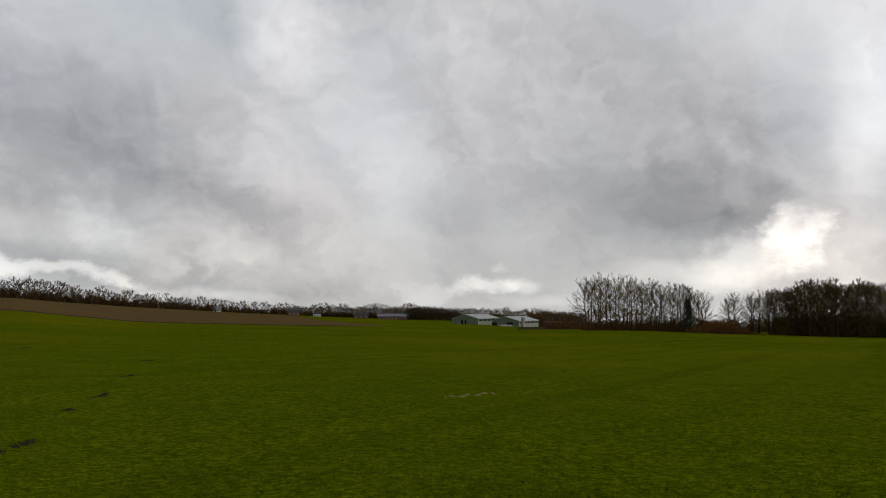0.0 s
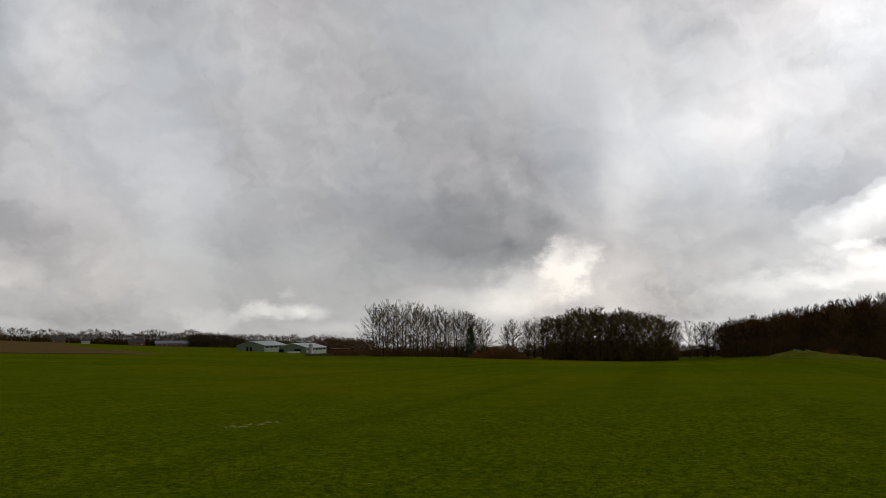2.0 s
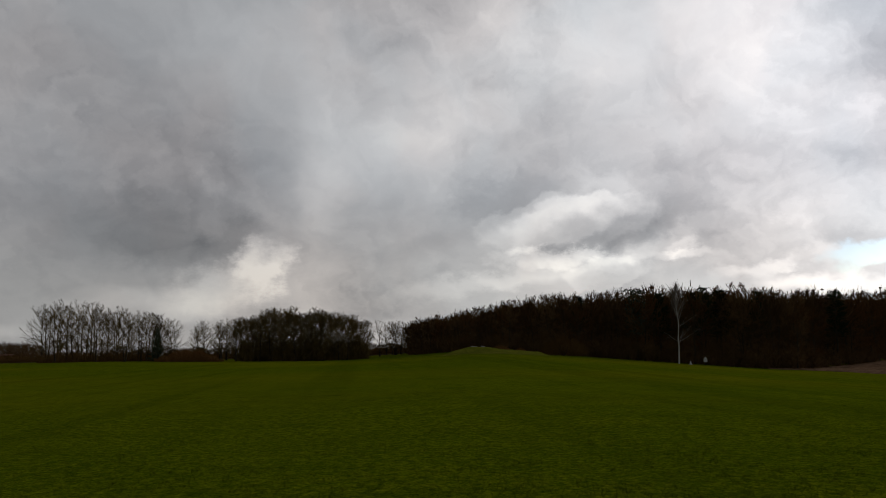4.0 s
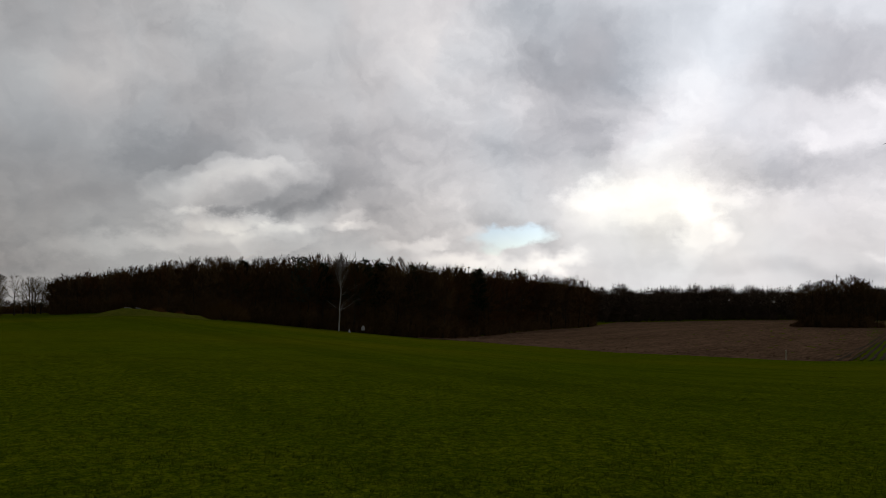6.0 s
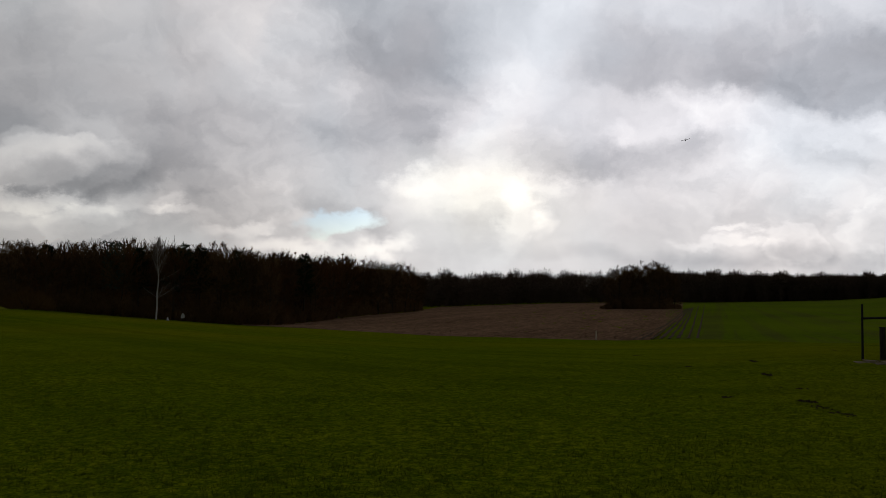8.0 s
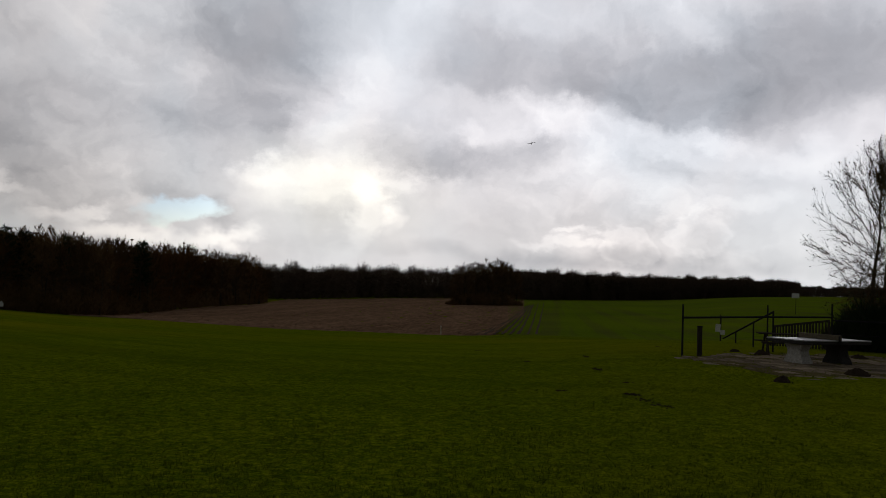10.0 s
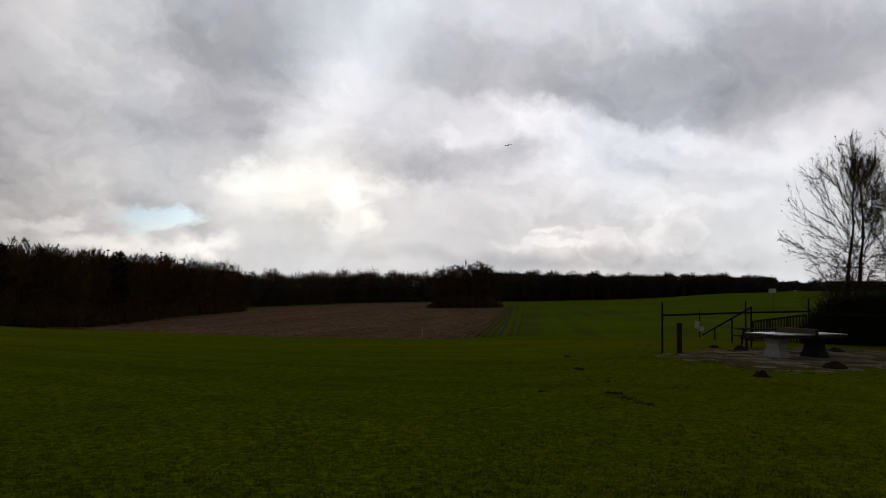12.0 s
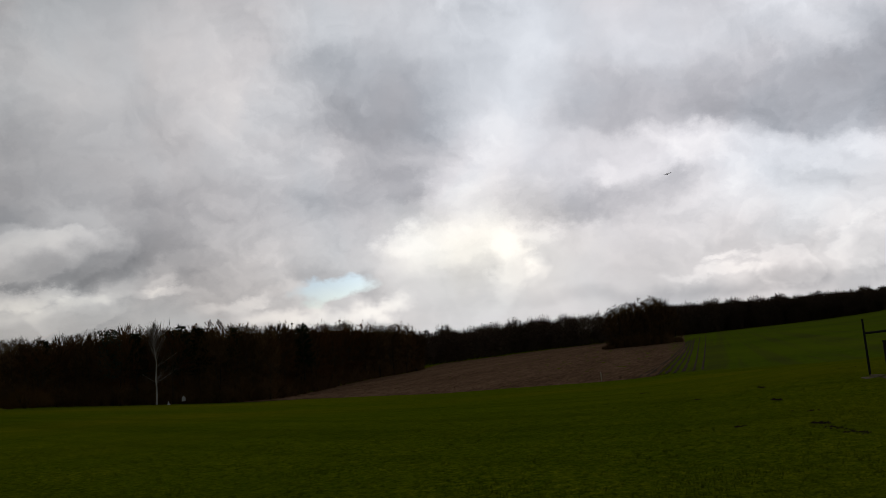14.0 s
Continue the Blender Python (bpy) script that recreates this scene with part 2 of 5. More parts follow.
# ---- plan ----
# Bearings b are counted on the plan's own dial (TURN degrees each), reaches d in its own paces (PACE metres each).
TURN, PACE = 0.57, 1.0 / 0.57


def spot(b, d):
    a = radians(b * TURN)
    return d * PACE * math.sin(a), d * PACE * math.cos(a)


REACH = np.array([0, 20, 60, 110, 200, 350, 700, 5000.0])
STATIONS = []


def station(b, *levels, last=None):
    """The ground's height along one bearing, at the reaches 20, 60, 110, 200, 350 and 700."""
    STATIONS.append((b, (0.0, *levels, levels[-1] if last is None else last)))


station(-200, 0, .2, .5, 1.5, 4, 8)
station(-90, 0, .6, 2.8, 6, 13, 22)
station(-51, .1, .9, 2.6, 6.0, 12.6, 22)
station(-44, 0, .4, 1.3, 3.7, 9.2, 17)
station(-36, -.15, -.2, -.3, 1.6, 5.5, 11)
station(-19.5, -.25, -.9, -1.5, -1.9, -1.6, -.5)
station(-6, -.3, -1.2, -2.1, -3.6, -5.2, -7)
station(5, -.35, -1.5, -2.7, -5.2, -7.9, -9)
station(20, -.4, -1.6, -2.75, -5.6, -12, -28, last=-120)
station(38, -.45, -1.8, -3.55, -5.8, -12, -28, last=-120)
station(50, -.45, -1.9, -3.95, -5.8, -12, -28, last=-120)
station(60, -.45, -1.7, -3.25, -4.6, -10, -25, last=-100)
station(68, -.5, -1.3, -2.2, -2.7, -3, -2)
station(77, -.6, -1.75, -3.0, -3.3, -2.6, -1)
station(93, -.8, -2.9, -5.2, -5, -3, 0)
station(105, -1.0, -3.8, -6.4, -6, -4, 0)
station(126, -1.2, -4.55, -5.9, -6.8, -7.4, -4)
station(145, -1.1, -4.6, -5.6, -6.0, -6.2, -3)
station(158, -.9, -4.1, -5.0, -5.2, -5.6, -3)
station(171, -.45, -3.8, -4.3, -4.0, -3.3, 0)
station(184, -.3, -2.8, -1.7, -.5, 2.2, 5)
station(196, -.3, -1.5, -.8, .6, 4, 6)
station(240, 0, 0, 0, 1, 3, 6)
station(330, 0, .2, .5, 1.5, 4, 8)


def slopes(x, y):
    """Shape-keeping slopes for a smooth line through the points."""
    h = np.diff(x)
    dl = np.diff(y, axis=0) / h.reshape(-1, *([1] * (y.ndim - 1)))
    m = np.zeros_like(y)
    a, b = dl[:-1], dl[1:]
    m[1:-1] = np.where(a * b > 0, 2 * a * b / np.where(a + b == 0, 1, a + b), 0)
    return m


def smooth(x, y, q):
    m = slopes(x, y)
    i = np.clip(np.searchsorted(x, q) - 1, 0, len(x) - 2)
    h = x[i + 1] - x[i]
    t = np.clip((q - x[i]) / h, 0, 1)
    sh = (slice(None),) + (None,) * (y.ndim - 1)
    t, h = t[sh], h[sh]
    return y[i] * (1 + 2 * t) * (1 - t) ** 2 + m[i] * h * t * (1 - t) ** 2 + y[i + 1] * t * t * (3 - 2 * t) + m[i + 1] * h * t * t * (t - 1)


SB = np.array([b for b, _ in STATIONS], float)
SZ = np.array([z for _, z in STATIONS], float)
DIAL = np.arange(-316, 316.5, 0.5)
DIALZ = smooth(SB, SZ, np.clip(DIAL, -200, 330))
RSTEP = np.concatenate([np.arange(0, 400, 2.0), np.arange(400, 5001, 50.0)])
FIELD = np.array([smooth(REACH, row, RSTEP) for row in DIALZ])


def heights(x, y):
    x, y = np.asarray(x, float), np.asarray(y, float)
    b = np.degrees(np.arctan2(x, y)) / TURN
    d = np.minimum(np.hypot(x, y) / PACE, 4990)
    bi = np.clip((b + 316) / 0.5, 0, len(DIAL) - 1.001)
    i = bi.astype(int)
    j = np.clip(np.searchsorted(RSTEP, d) - 1, 0, len(RSTEP) - 2)
    u, v = bi - i, (d - RSTEP[j]) / (RSTEP[j + 1] - RSTEP[j])
    return FIELD[i, j] * (1 - u) * (1 - v) + FIELD[i + 1, j] * u * (1 - v) + FIELD[i, j + 1] * (1 - u) * v + FIELD[i + 1, j + 1] * u * v


def ground_at(x, y):
    return float(heights(x, y))


def on_ground(b, d, sink=0.0):
    x, y = spot(b, d)
    return Vector((x, y, ground_at(x, y) - sink))


# ---- materials ----
def material(name, rough=0.8, metal=0.0):
    m = bpy.data.materials.new(name)
    m.use_nodes = True
    b = m.node_tree.nodes["Principled BSDF"]
    b.inputs["Roughness"].default_value, b.inputs["Metallic"].default_value = rough, metal
    b.inputs["Specular IOR Level"].default_value = 0.0 if rough > 0.8 else 0.3
    return m, m.node_tree.nodes, m.node_tree.links, b


def noise_node(nodes, links, scale, detail=4, rough=0.6, stretch=(1, 1, 1), turn=0.0, coord="Object"):
    t = nodes.new("ShaderNodeTexCoord")
    first = nodes.new("ShaderNodeMapping")
    first.inputs["Rotation"].default_value = (0, 0, turn)
    links.new(t.outputs[coord], first.inputs[0])
    mp = nodes.new("ShaderNodeMapping")
    mp.inputs["Scale"].default_value = stretch
    links.new(first.outputs[0], mp.inputs[0])
    n = nodes.new("ShaderNodeTexNoise")
    n.inputs["Scale"].default_value, n.inputs["Detail"].default_value, n.inputs["Roughness"].default_value = scale, detail, rough
    links.new(mp.outputs[0], n.inputs["Vector"])
    return n.outputs["Fac"]


def ramp_node(nodes, links, fac, stops):
    r = nodes.new("ShaderNodeValToRGB")
    el = r.color_ramp.elements
    el[0].position, el[0].color = stops[0][0], (*stops[0][1], 1)
    el[1].position, el[1].color = stops[-1][0], (*stops[-1][1], 1)
    for p, c in stops[1:-1]:
        el.new(p).color = (*c, 1)
    links.new(fac, r.inputs[0])
    return r.outputs[0]


def mix_node(nodes, links, fac, a, b, mode="MIX"):
    n = nodes.new("ShaderNodeMix")
    n.data_type, n.blend_type = "RGBA", mode
    for key, v in (("Factor", fac), ("A", a), ("B", b)):
        if isinstance(v, (int, float)):
            n.inputs[key].default_value = v
        elif isinstance(v, tuple):
            n.inputs[key].default_value = (*v, 1)
        else:
            links.new(v, n.inputs[key])
    return n.outputs["Result"]


def bump_node(nodes, links, bsdf, fac, strength, distance):
    n = nodes.new("ShaderNodeBump")
    n.inputs["Strength"].default_value, n.inputs["Distance"].default_value = strength, distance
    links.new(fac, n.inputs["Height"])
    links.new(n.outputs[0], bsdf.inputs["Normal"])


def mottled(name, dark, light, scale, rough=0.85, metal=0.0, fine=None, bump=0.4, depth=0.02, spread=0.0, stretch=(1, 1, 1), turn=0.0):
    """A surface whose colour wanders between two tones at two scales, with relief; spread lets single pieces differ."""
    m, nodes, links, b = material(name, rough, metal)
    big = noise_node(nodes, links, scale, 5, 0.65, stretch, turn)
    small = noise_node(nodes, links, fine or scale * 9, 5, 0.7, stretch, turn)
    c = ramp_node(nodes, links, big, [(0.3, dark), (0.7, light)])
    c = mix_node(nodes, links, 0.55, c, ramp_node(nodes, links, small, [(0.3, tuple(v * 0.55 for v in dark)), (0.7, tuple(min(1, v * 1.25) for v in light))]))
    if spread:
        info = nodes.new("ShaderNodeObjectInfo")
        k = nodes.new("ShaderNodeMapRange")
        k.inputs["To Min"].default_value, k.inputs["To Max"].default_value = 1 - spread, 1 + spread
        links.new(info.outputs["Random"], k.inputs["Value"])
        hsv = nodes.new("ShaderNodeHueSaturation")
        links.new(k.outputs[0], hsv.inputs["Value"])
        links.new(c, hsv.inputs["Color"])
        c = hsv.outputs[0]
    links.new(c, b.inputs["Base Color"])
    bump_node(nodes, links, b, small, bump, depth)
    return m


def grass_ground():
    m, nodes, links, b = material("meadow_grass", 0.95)
    wide = noise_node(nodes, links, 0.022, 4, 0.55)
    mid = noise_node(nodes, links, 0.09, 3, 0.5)
    tuft = noise_node(nodes, links, 7.5, 6, 0.78)
    grain = noise_node(nodes, links, 24.0, 4, 0.7)
    worn = noise_node(nodes, links, 0.5, 4, 0.6)
    lanes = noise_node(nodes, links, 0.35, 2, 0.5, (1, 0.006, 1), radians(30))
    c = ramp_node(nodes, links, tuft, [(0.31, (0.021, 0.036, 0.0012)), (0.45, (0.065, 0.095, 0.0020)), (0.56, (0.122, 0.148, 0.0032)), (0.73, (0.212, 0.218, 0.013))])
    c = mix_node(nodes, links, ramp_node(nodes, links, mid, [(0.4, (0, 0, 0)), (0.62, (0.35, 0.35, 0.35))]), c, (0.070, 0.106, 0.0020))
    c = mix_node(nodes, links, ramp_node(nodes, links, wide, [(0.44, (0, 0, 0)), (0.62, (0.5, 0.5, 0.5))]), c, (0.160, 0.148, 0.0045))
    c = mix_node(nodes, links, ramp_node(nodes, links, lanes, [(0.55, (0, 0, 0)), (0.64, (0.24, 0.24, 0.24))]), c, (0.036, 0.058, 0.0014))
    c = mix_node(nodes, links, 1.0, c, ramp_node(nodes, links, grain, [(0.34, (0.5, 0.52, 0.5)), (0.5, (0.95, 0.95, 0.95)), (0.66, (1.45, 1.38, 1.25))]), "MULTIPLY")
    c = mix_node(nodes, links, 1.0, c, ramp_node(nodes, links, worn, [(0.34, (0.86, 0.89, 0.88)), (0.5, (0.97, 0.98, 0.98)), (0.66, (1.08, 1.05, 1.04))]), "MULTIPLY")
    links.new(c, b.inputs["Base Color"])
    bump_node(nodes, links, b, tuft, 0.45, 0.04)
    b.inputs["Specular IOR Level"].default_value = 0.0
    return m


ROWS = 91.0


def row_crop():
    m, nodes, links, b = material("young_crop", 0.9)
    rows = noise_node(nodes, links, 0.45, 3, 0.6, (1, 0.006, 1), radians(ROWS))
    small = noise_node(nodes, links, 1.2, 7, 0.75)
    wide = noise_node(nodes, links, 0.02, 4, 0.6)
    c = ramp_node(nodes, links, small, [(0.3, (0.044, 0.074, 0.0040)), (0.7, (0.112, 0.158, 0.0080))])
    c = mix_node(nodes, links, ramp_node(nodes, links, rows, [(0.49, (0, 0, 0)), (0.60, (0.6, 0.6, 0.6))]), c, (0.070, 0.068, 0.0200))
    c = mix_node(nodes, links, ramp_node(nodes, links, wide, [(0.4, (0, 0, 0)), (0.7, (0.5, 0.5, 0.5))]), c, (0.125, 0.165, 0.0060))
    links.new(c, b.inputs["Base Color"])
    bump_node(nodes, links, b, small, 0.6, 0.1)
    b.inputs["Specular IOR Level"].default_value = 0.0
    return m


GRASS = grass_ground()
CROP = row_crop()
BLADE = mottled("grass_blade", (0.044, 0.066, 0.0015), (0.125, 0.148, 0.006), 0.8, 0.9, fine=12, bump=0)
SOIL = mottled("ploughed_soil", (0.078, 0.046, 0.026), (0.215, 0.132, 0.080), 0.14, 0.95, fine=1.3, bump=1.0, depth=0.2, stretch=(1, 0.10, 1), turn=radians(ROWS))
STUBBLE = mottled("stubble_soil", (0.09, 0.060, 0.022), (0.16, 0.105, 0.042), 0.05, 0.95, fine=0.8, bump=0.5, depth=0.1)
DITCH = mottled("dark_ditch_soil", (0.03, 0.024, 0.014), (0.075, 0.06, 0.03), 0.15, 0.95, fine=1.2, bump=0.6, depth=0.1)
DRYGRASS = mottled("dry_rough_grass", (0.055, 0.075, 0.005), (0.175, 0.175, 0.022), 0.5, 0.95, fine=3, bump=0.8, depth=0.1)
MUD = mottled("wet_mud", (0.042, 0.031, 0.020), (0.120, 0.092, 0.066), 0.3, 0.95, fine=1.2, bump=0.5, depth=0.05, stretch=(1, 0.25, 1))
MUD.node_tree.nodes["Principled BSDF"].inputs["Specular IOR Level"].default_value = 0.0
MOLE = mottled("loose_earth", (0.022, 0.016, 0.011), (0.05, 0.037, 0.025), 4, 0.95, bump=0.8)
BARK = mottled("grey_brown_bark", (0.045, 0.038, 0.028), (0.11, 0.095, 0.07), 1.2, 0.95, fine=9, bump=0.6, spread=0.25)
TWIG = mottled("bare_twigs", (0.04, 0.03, 0.018), (0.09, 0.066, 0.04), 0.3, 0.95, bump=0, spread=0.3)
MOSSTWIG = mottled("mossy_twigs", (0.052, 0.038, 0.013), (0.125, 0.086, 0.030), 0.3, 0.95, bump=0, spread=0.3)
DARKBARK = mottled("damp_dark_bark", (0.030, 0.023, 0.014), (0.080, 0.062, 0.038), 1.0, 0.95, bump=0.5, spread=0.25)
DARKTWIG = mottled("damp_dark_twigs", (0.044, 0.027, 0.012), (0.135, 0.080, 0.034), 0.25, 0.95, bump=0, spread=0.4)
FARTWIG = mottled("greyer_far_twigs", (0.050, 0.036, 0.025), (0.125, 0.090, 0.062), 0.2, 0.95, bump=0)
RUST = mottled("russet_twigs", (0.05, 0.025, 0.009), (0.13, 0.064, 0.022), 0.3, 0.95, bump=0, spread=0.3)
BRACKEN = mottled("dry_bracken", (0.12, 0.058, 0.020), (0.26, 0.135, 0.050), 0.4, 0.95, bump=0)
NEEDLE = mottled("pine_needles", (0.010, 0.016, 0.008), (0.03, 0.042, 0.018), 0.5, 0.9, bump=0, spread=0.3)
IVY = mottled("ivy_leaves", (0.012, 0.02, 0.008), (0.035, 0.05, 0.018), 1.5, 0.7, bump=0)
BIRCHBARK = mottled("white_birch_bark", (0.20, 0.19, 0.16), (0.66, 0.63, 0.57), 0.8, 0.8, fine=4, bump=0.3, stretch=(1, 1, 3))
BUSH = mottled("bush_twigs", (0.07, 0.042, 0.015), (0.16, 0.09, 0.03), 0.5, 0.95, bump=0)
TIMBER = mottled("weathered_dark_timber", (0.02, 0.017, 0.013), (0.06, 0.05, 0.04), 3, 0.85, fine=30, bump=0.5, depth=0.004, stretch=(1, 1, 0.2))
STEEL = mottled("painted_dark_steel", (0.014, 0.015, 0.015), (0.035, 0.034, 0.032), 4, 0.85, 0.0, bump=0.15, depth=0.002)
CONCRETE = mottled("weathered_concrete", (0.20, 0.19, 0.16), (0.46, 0.44, 0.39), 1.6, 0.85, fine=18, bump=0.4, depth=0.004)
TABLETOP = mottled("smooth_wet_concrete", (0.30, 0.30, 0.30), (0.52, 0.52, 0.51), 1.2, 0.28, fine=10, bump=0.1, depth=0.002)
# concrete darkened to paint shade on the table's slab edge and far pedestal
SHADECON = mottled("shaded_concrete", (0.022, 0.021, 0.019), (0.06, 0.057, 0.052), 2, 0.85, bump=0.3, depth=0.004)
NETPLATE = mottled("mossy_net_plate", (0.04, 0.033, 0.018), (0.13, 0.105, 0.06), 3, 0.8, bump=0.4, depth=0.003)
SLAB = mottled("old_paving_slab", (0.070, 0.056, 0.038), (0.215, 0.172, 0.120), 1.4, 0.85, fine=9, bump=0.6, depth=0.01, spread=0.45)
JOINT = mottled("mossy_joint", (0.045, 0.040, 0.016), (0.125, 0.102, 0.046), 1.5, 0.95, fine=12, bump=0.6)
WHITE = mottled("weathered_white_paint", (0.45, 0.44, 0.41), (0.68, 0.67, 0.63), 3, 0.7, bump=0.1, depth=0.002)
BARNGREEN = mottled("pale_green_cladding", (0.13, 0.165, 0.105), (0.20, 0.24, 0.155), 0.25, 0.7, fine=2.5, bump=0.2, stretch=(1, 1, 0.2))
BARNROOF = mottled("light_sheet_roof", (0.27, 0.30, 0.29), (0.42, 0.45, 0.44), 0.15, 0.5, fine=2, bump=0.2, depth=0.04)
OPENING = mottled("opening_shade_panel", (0.012, 0.012, 0.012), (0.03, 0.03, 0.03), 1, 0.9, bump=0)
BRICKRED = mottled("red_brown_brickwork", (0.11, 0.06, 0.042), (0.19, 0.10, 0.07), 0.6, 0.9, fine=6, bump=0.3)
ROOFGREY = mottled("grey_slate_roof", (0.14, 0.15, 0.165), (0.27, 0.28, 0.29), 0.3, 0.7, fine=3, bump=0.3)
ROOFDARK = mottled("dark_tile_roof", (0.035, 0.03, 0.028), (0.08, 0.07, 0.065), 0.3, 0.7, fine=3, bump=0.3)
GLASSDARK, _n, _l, _b = material("window_glass", 0.08)
_b.inputs["Base Color"].default_value = (0.02, 0.022, 0.025, 1)
_b.inputs["Specular IOR Level"].default_value = 0.6
PLANEDARK = mottled("dark_model_film", (0.02, 0.02, 0.024), (0.05, 0.05, 0.055), 3, 0.5, bump=0)


# ---- building helpers ----
def mesh_of(name, verts, faces, mat):
    me = bpy.data.meshes.new(name)
    me.from_pydata([tuple(v) for v in verts], [], faces)
    me.materials.append(mat)
    me.update()
    return me


def part(name, bm, mat, parent=None, label=""):
    me = bpy.data.meshes.new(name)
    bm.to_mesh(me)
    bm.free()
    me.materials.append(mat)
    ob = new(name, me)
    if parent is not None:
        ob.parent = parent
    return tagged(ob, label)


def raw_part(name, verts, faces, mat, parent=None, label="", soft=False):
    ob = new(name, mesh_of(name, verts, faces, mat))
    if soft:
        for p in ob.data.polygons:
            p.use_smooth = True
    if parent is not None:
        ob.parent = parent
    return tagged(ob, label)


def thing(name, m, label, category, group="", kind=""):
    ob = new(name)
    ob.empty_display_size = 0.3
    ob.matrix_basis = m
    return tagged(ob, label, category, group, kind)


def box(bm, size, m=None, bevel=0.0):
    """A box of that size round m's origin, with bevelled edges."""
    made = bmesh.ops.create_cube(bm, size=1, matrix=(m or Matrix()) @ Matrix.Diagonal((*size, 1)))
    if bevel:
        edges = list({e for v in made["verts"] for e in v.link_edges})
        bmesh.ops.bevel(bm, geom=edges, offset=bevel, segments=1, affect="EDGES")
    return bm


def rod(bm, a, b, r, r2=None, n=8):
    a, b = Vector(a), Vector(b)
    q = (b - a).to_track_quat("Z", "Y").to_matrix().to_4x4()
    bmesh.ops.create_cone(bm, cap_ends=True, segments=n, radius1=r, radius2=r if r2 is None else r2, depth=(b - a).length,
                          matrix=Matrix.Translation((a + b) / 2) @ q)
    return bm


def tube(V, F, line, radii, n):
    """Adds a tapering tube along a line of points; a last radius of 0 makes a tip."""
    base = len(V)
    k = len(line)
    for i, (p, r) in enumerate(zip(line, radii)):
        d = (line[min(i + 1, k - 1)] - line[max(i - 1, 0)])
        d = d.normalized() if d.length > 1e-6 else Vector((0, 0, 1))
        s = d.cross(Vector((0.31, 0.95, 0.11)))
        s = s.normalized() if s.length > 1e-4 else Vector((1, 0, 0))
        w = d.cross(s)
        if r == 0:
            V.append(p)
        else:
            for j in range(n):
                a = 2 * math.pi * j / n
                V.append(p + (s * math.cos(a) + w * math.sin(a)) * r)
    for i in range(k - 1):
        b0, b1 = base + i * n, base + (i + 1) * n
        for j in range(n):
            jn = (j + 1) % n
            if radii[i + 1] == 0:
                F.append((b0 + j, b0 + jn, b1))
            else:
                F.append((b0 + j, b0 + jn, b1 + jn, b1 + j))


def sprig(V, F, p, d, length, r):
    tube(V, F, [p, p + d * length], [r, 0], 3)


def twiglet(V, F, p, d, length, r, side):
    """A fine twig: one sliver that tapers to its tip."""
    w = d.cross(side)
    w = w.normalized() * r if w.length > 1e-3 else Vector((r, 0, 0))
    q = len(V)
    V += [p - w, p + w, p + d * length]
    F.append((q, q + 1, q + 2))


# ---- ground ----
def build_ground():
    rings = [2.0]
    while rings[-1] < 4600:
        rings.append(rings[-1] * 1.034)
    rings = np.array(rings)
    n = 360
    ang = np.linspace(0, 2 * np.pi, n, endpoint=False)
    R, A = np.meshgrid(rings, ang, indexing="ij")
    X, Y = R * np.sin(A), R * np.cos(A)
    Z = heights(X.ravel(), Y.ravel())
    V = np.column_stack([X.ravel(), Y.ravel(), Z])
    V = np.vstack([V, [[0, 0, 0]]])
    F = []
    for i in range(len(rings) - 1):
        for j in range(n):
            jn = (j + 1) % n
            F.append((i * n + j, i * n + jn, (i + 1) * n + jn, (i + 1) * n + j))
    for j in range(n):
        F.append((len(V) - 1, (j + 1) % n, j))
    ob = raw_part("ground", V.tolist(), F, GRASS, soft=True)
    tagged(ob, "mown green meadow rolling gently down to the fields", "meadow", kind="structure")
    return ob


def patch(name, bearings, near, far, nu, nv, mat, lift, label, category, rough=0.0, furrow=0.0, heading=0.0):
    """A piece of land on the ground: between two edges, each given as reaches along bearings."""
    bs = np.linspace(bearings[0], bearings[-1], nu)
    dn, df = np.interp(bs, bearings, near), np.interp(bs, bearings, far)
    V = []
    for i in range(nu):
        for j in range(nv):
            t = j / (nv - 1)
            d = dn[i] * (df[i] / dn[i]) ** t
            wob = noise.noise((bs[i] * 0.7, d * 0.05, 3.0)) * (0.3 if 0 < j < nv - 1 else 0.8) * d * 0.006
            x, y = spot(bs[i], d + wob)
            edge = 0 if i in (0, nu - 1) or j in (0, nv - 1) else 1
            z = ground_at(x, y) + (lift if edge else -0.1)
            if edge and rough:
                z += rough * noise.noise((x * 0.5, y * 0.5, 0)) + 0.6 * rough * noise.noise((x * 1.7, y * 1.7, 5))
            V.append((x, y, z))
    F = [(i * nv + j, (i + 1) * nv + j, (i + 1) * nv + j + 1, i * nv + j + 1) for i in range(nu - 1) for j in range(nv - 1)]
    ob = raw_part(name, V, F, mat, soft=True)
    return tagged(ob, label, category, kind="structure")


build_ground()
patch("field", [-53, -35.7, -19.3, -15, -7], [107, 114, 124, 128, 136], [300, 350, 500, 260, 140], 120, 40, STUBBLE, 0.10,
      "brown harvested field behind the meadow", "field")
patch("field", [9, 14, 30, 45, 62], [136, 136, 136, 136, 136], [700, 900, 900, 900, 700], 90, 30, DITCH, 0.12,
      "dark brown rough land behind the copses", "field")
patch("ditch_bank", [-53, -35.7, -19.3, -10], [104, 111, 121.5, 129], [108.5, 115.5, 125.5, 130.5], 120, 4, DITCH, 0.16,
      "dark earth bank along the field's edge", "bank")
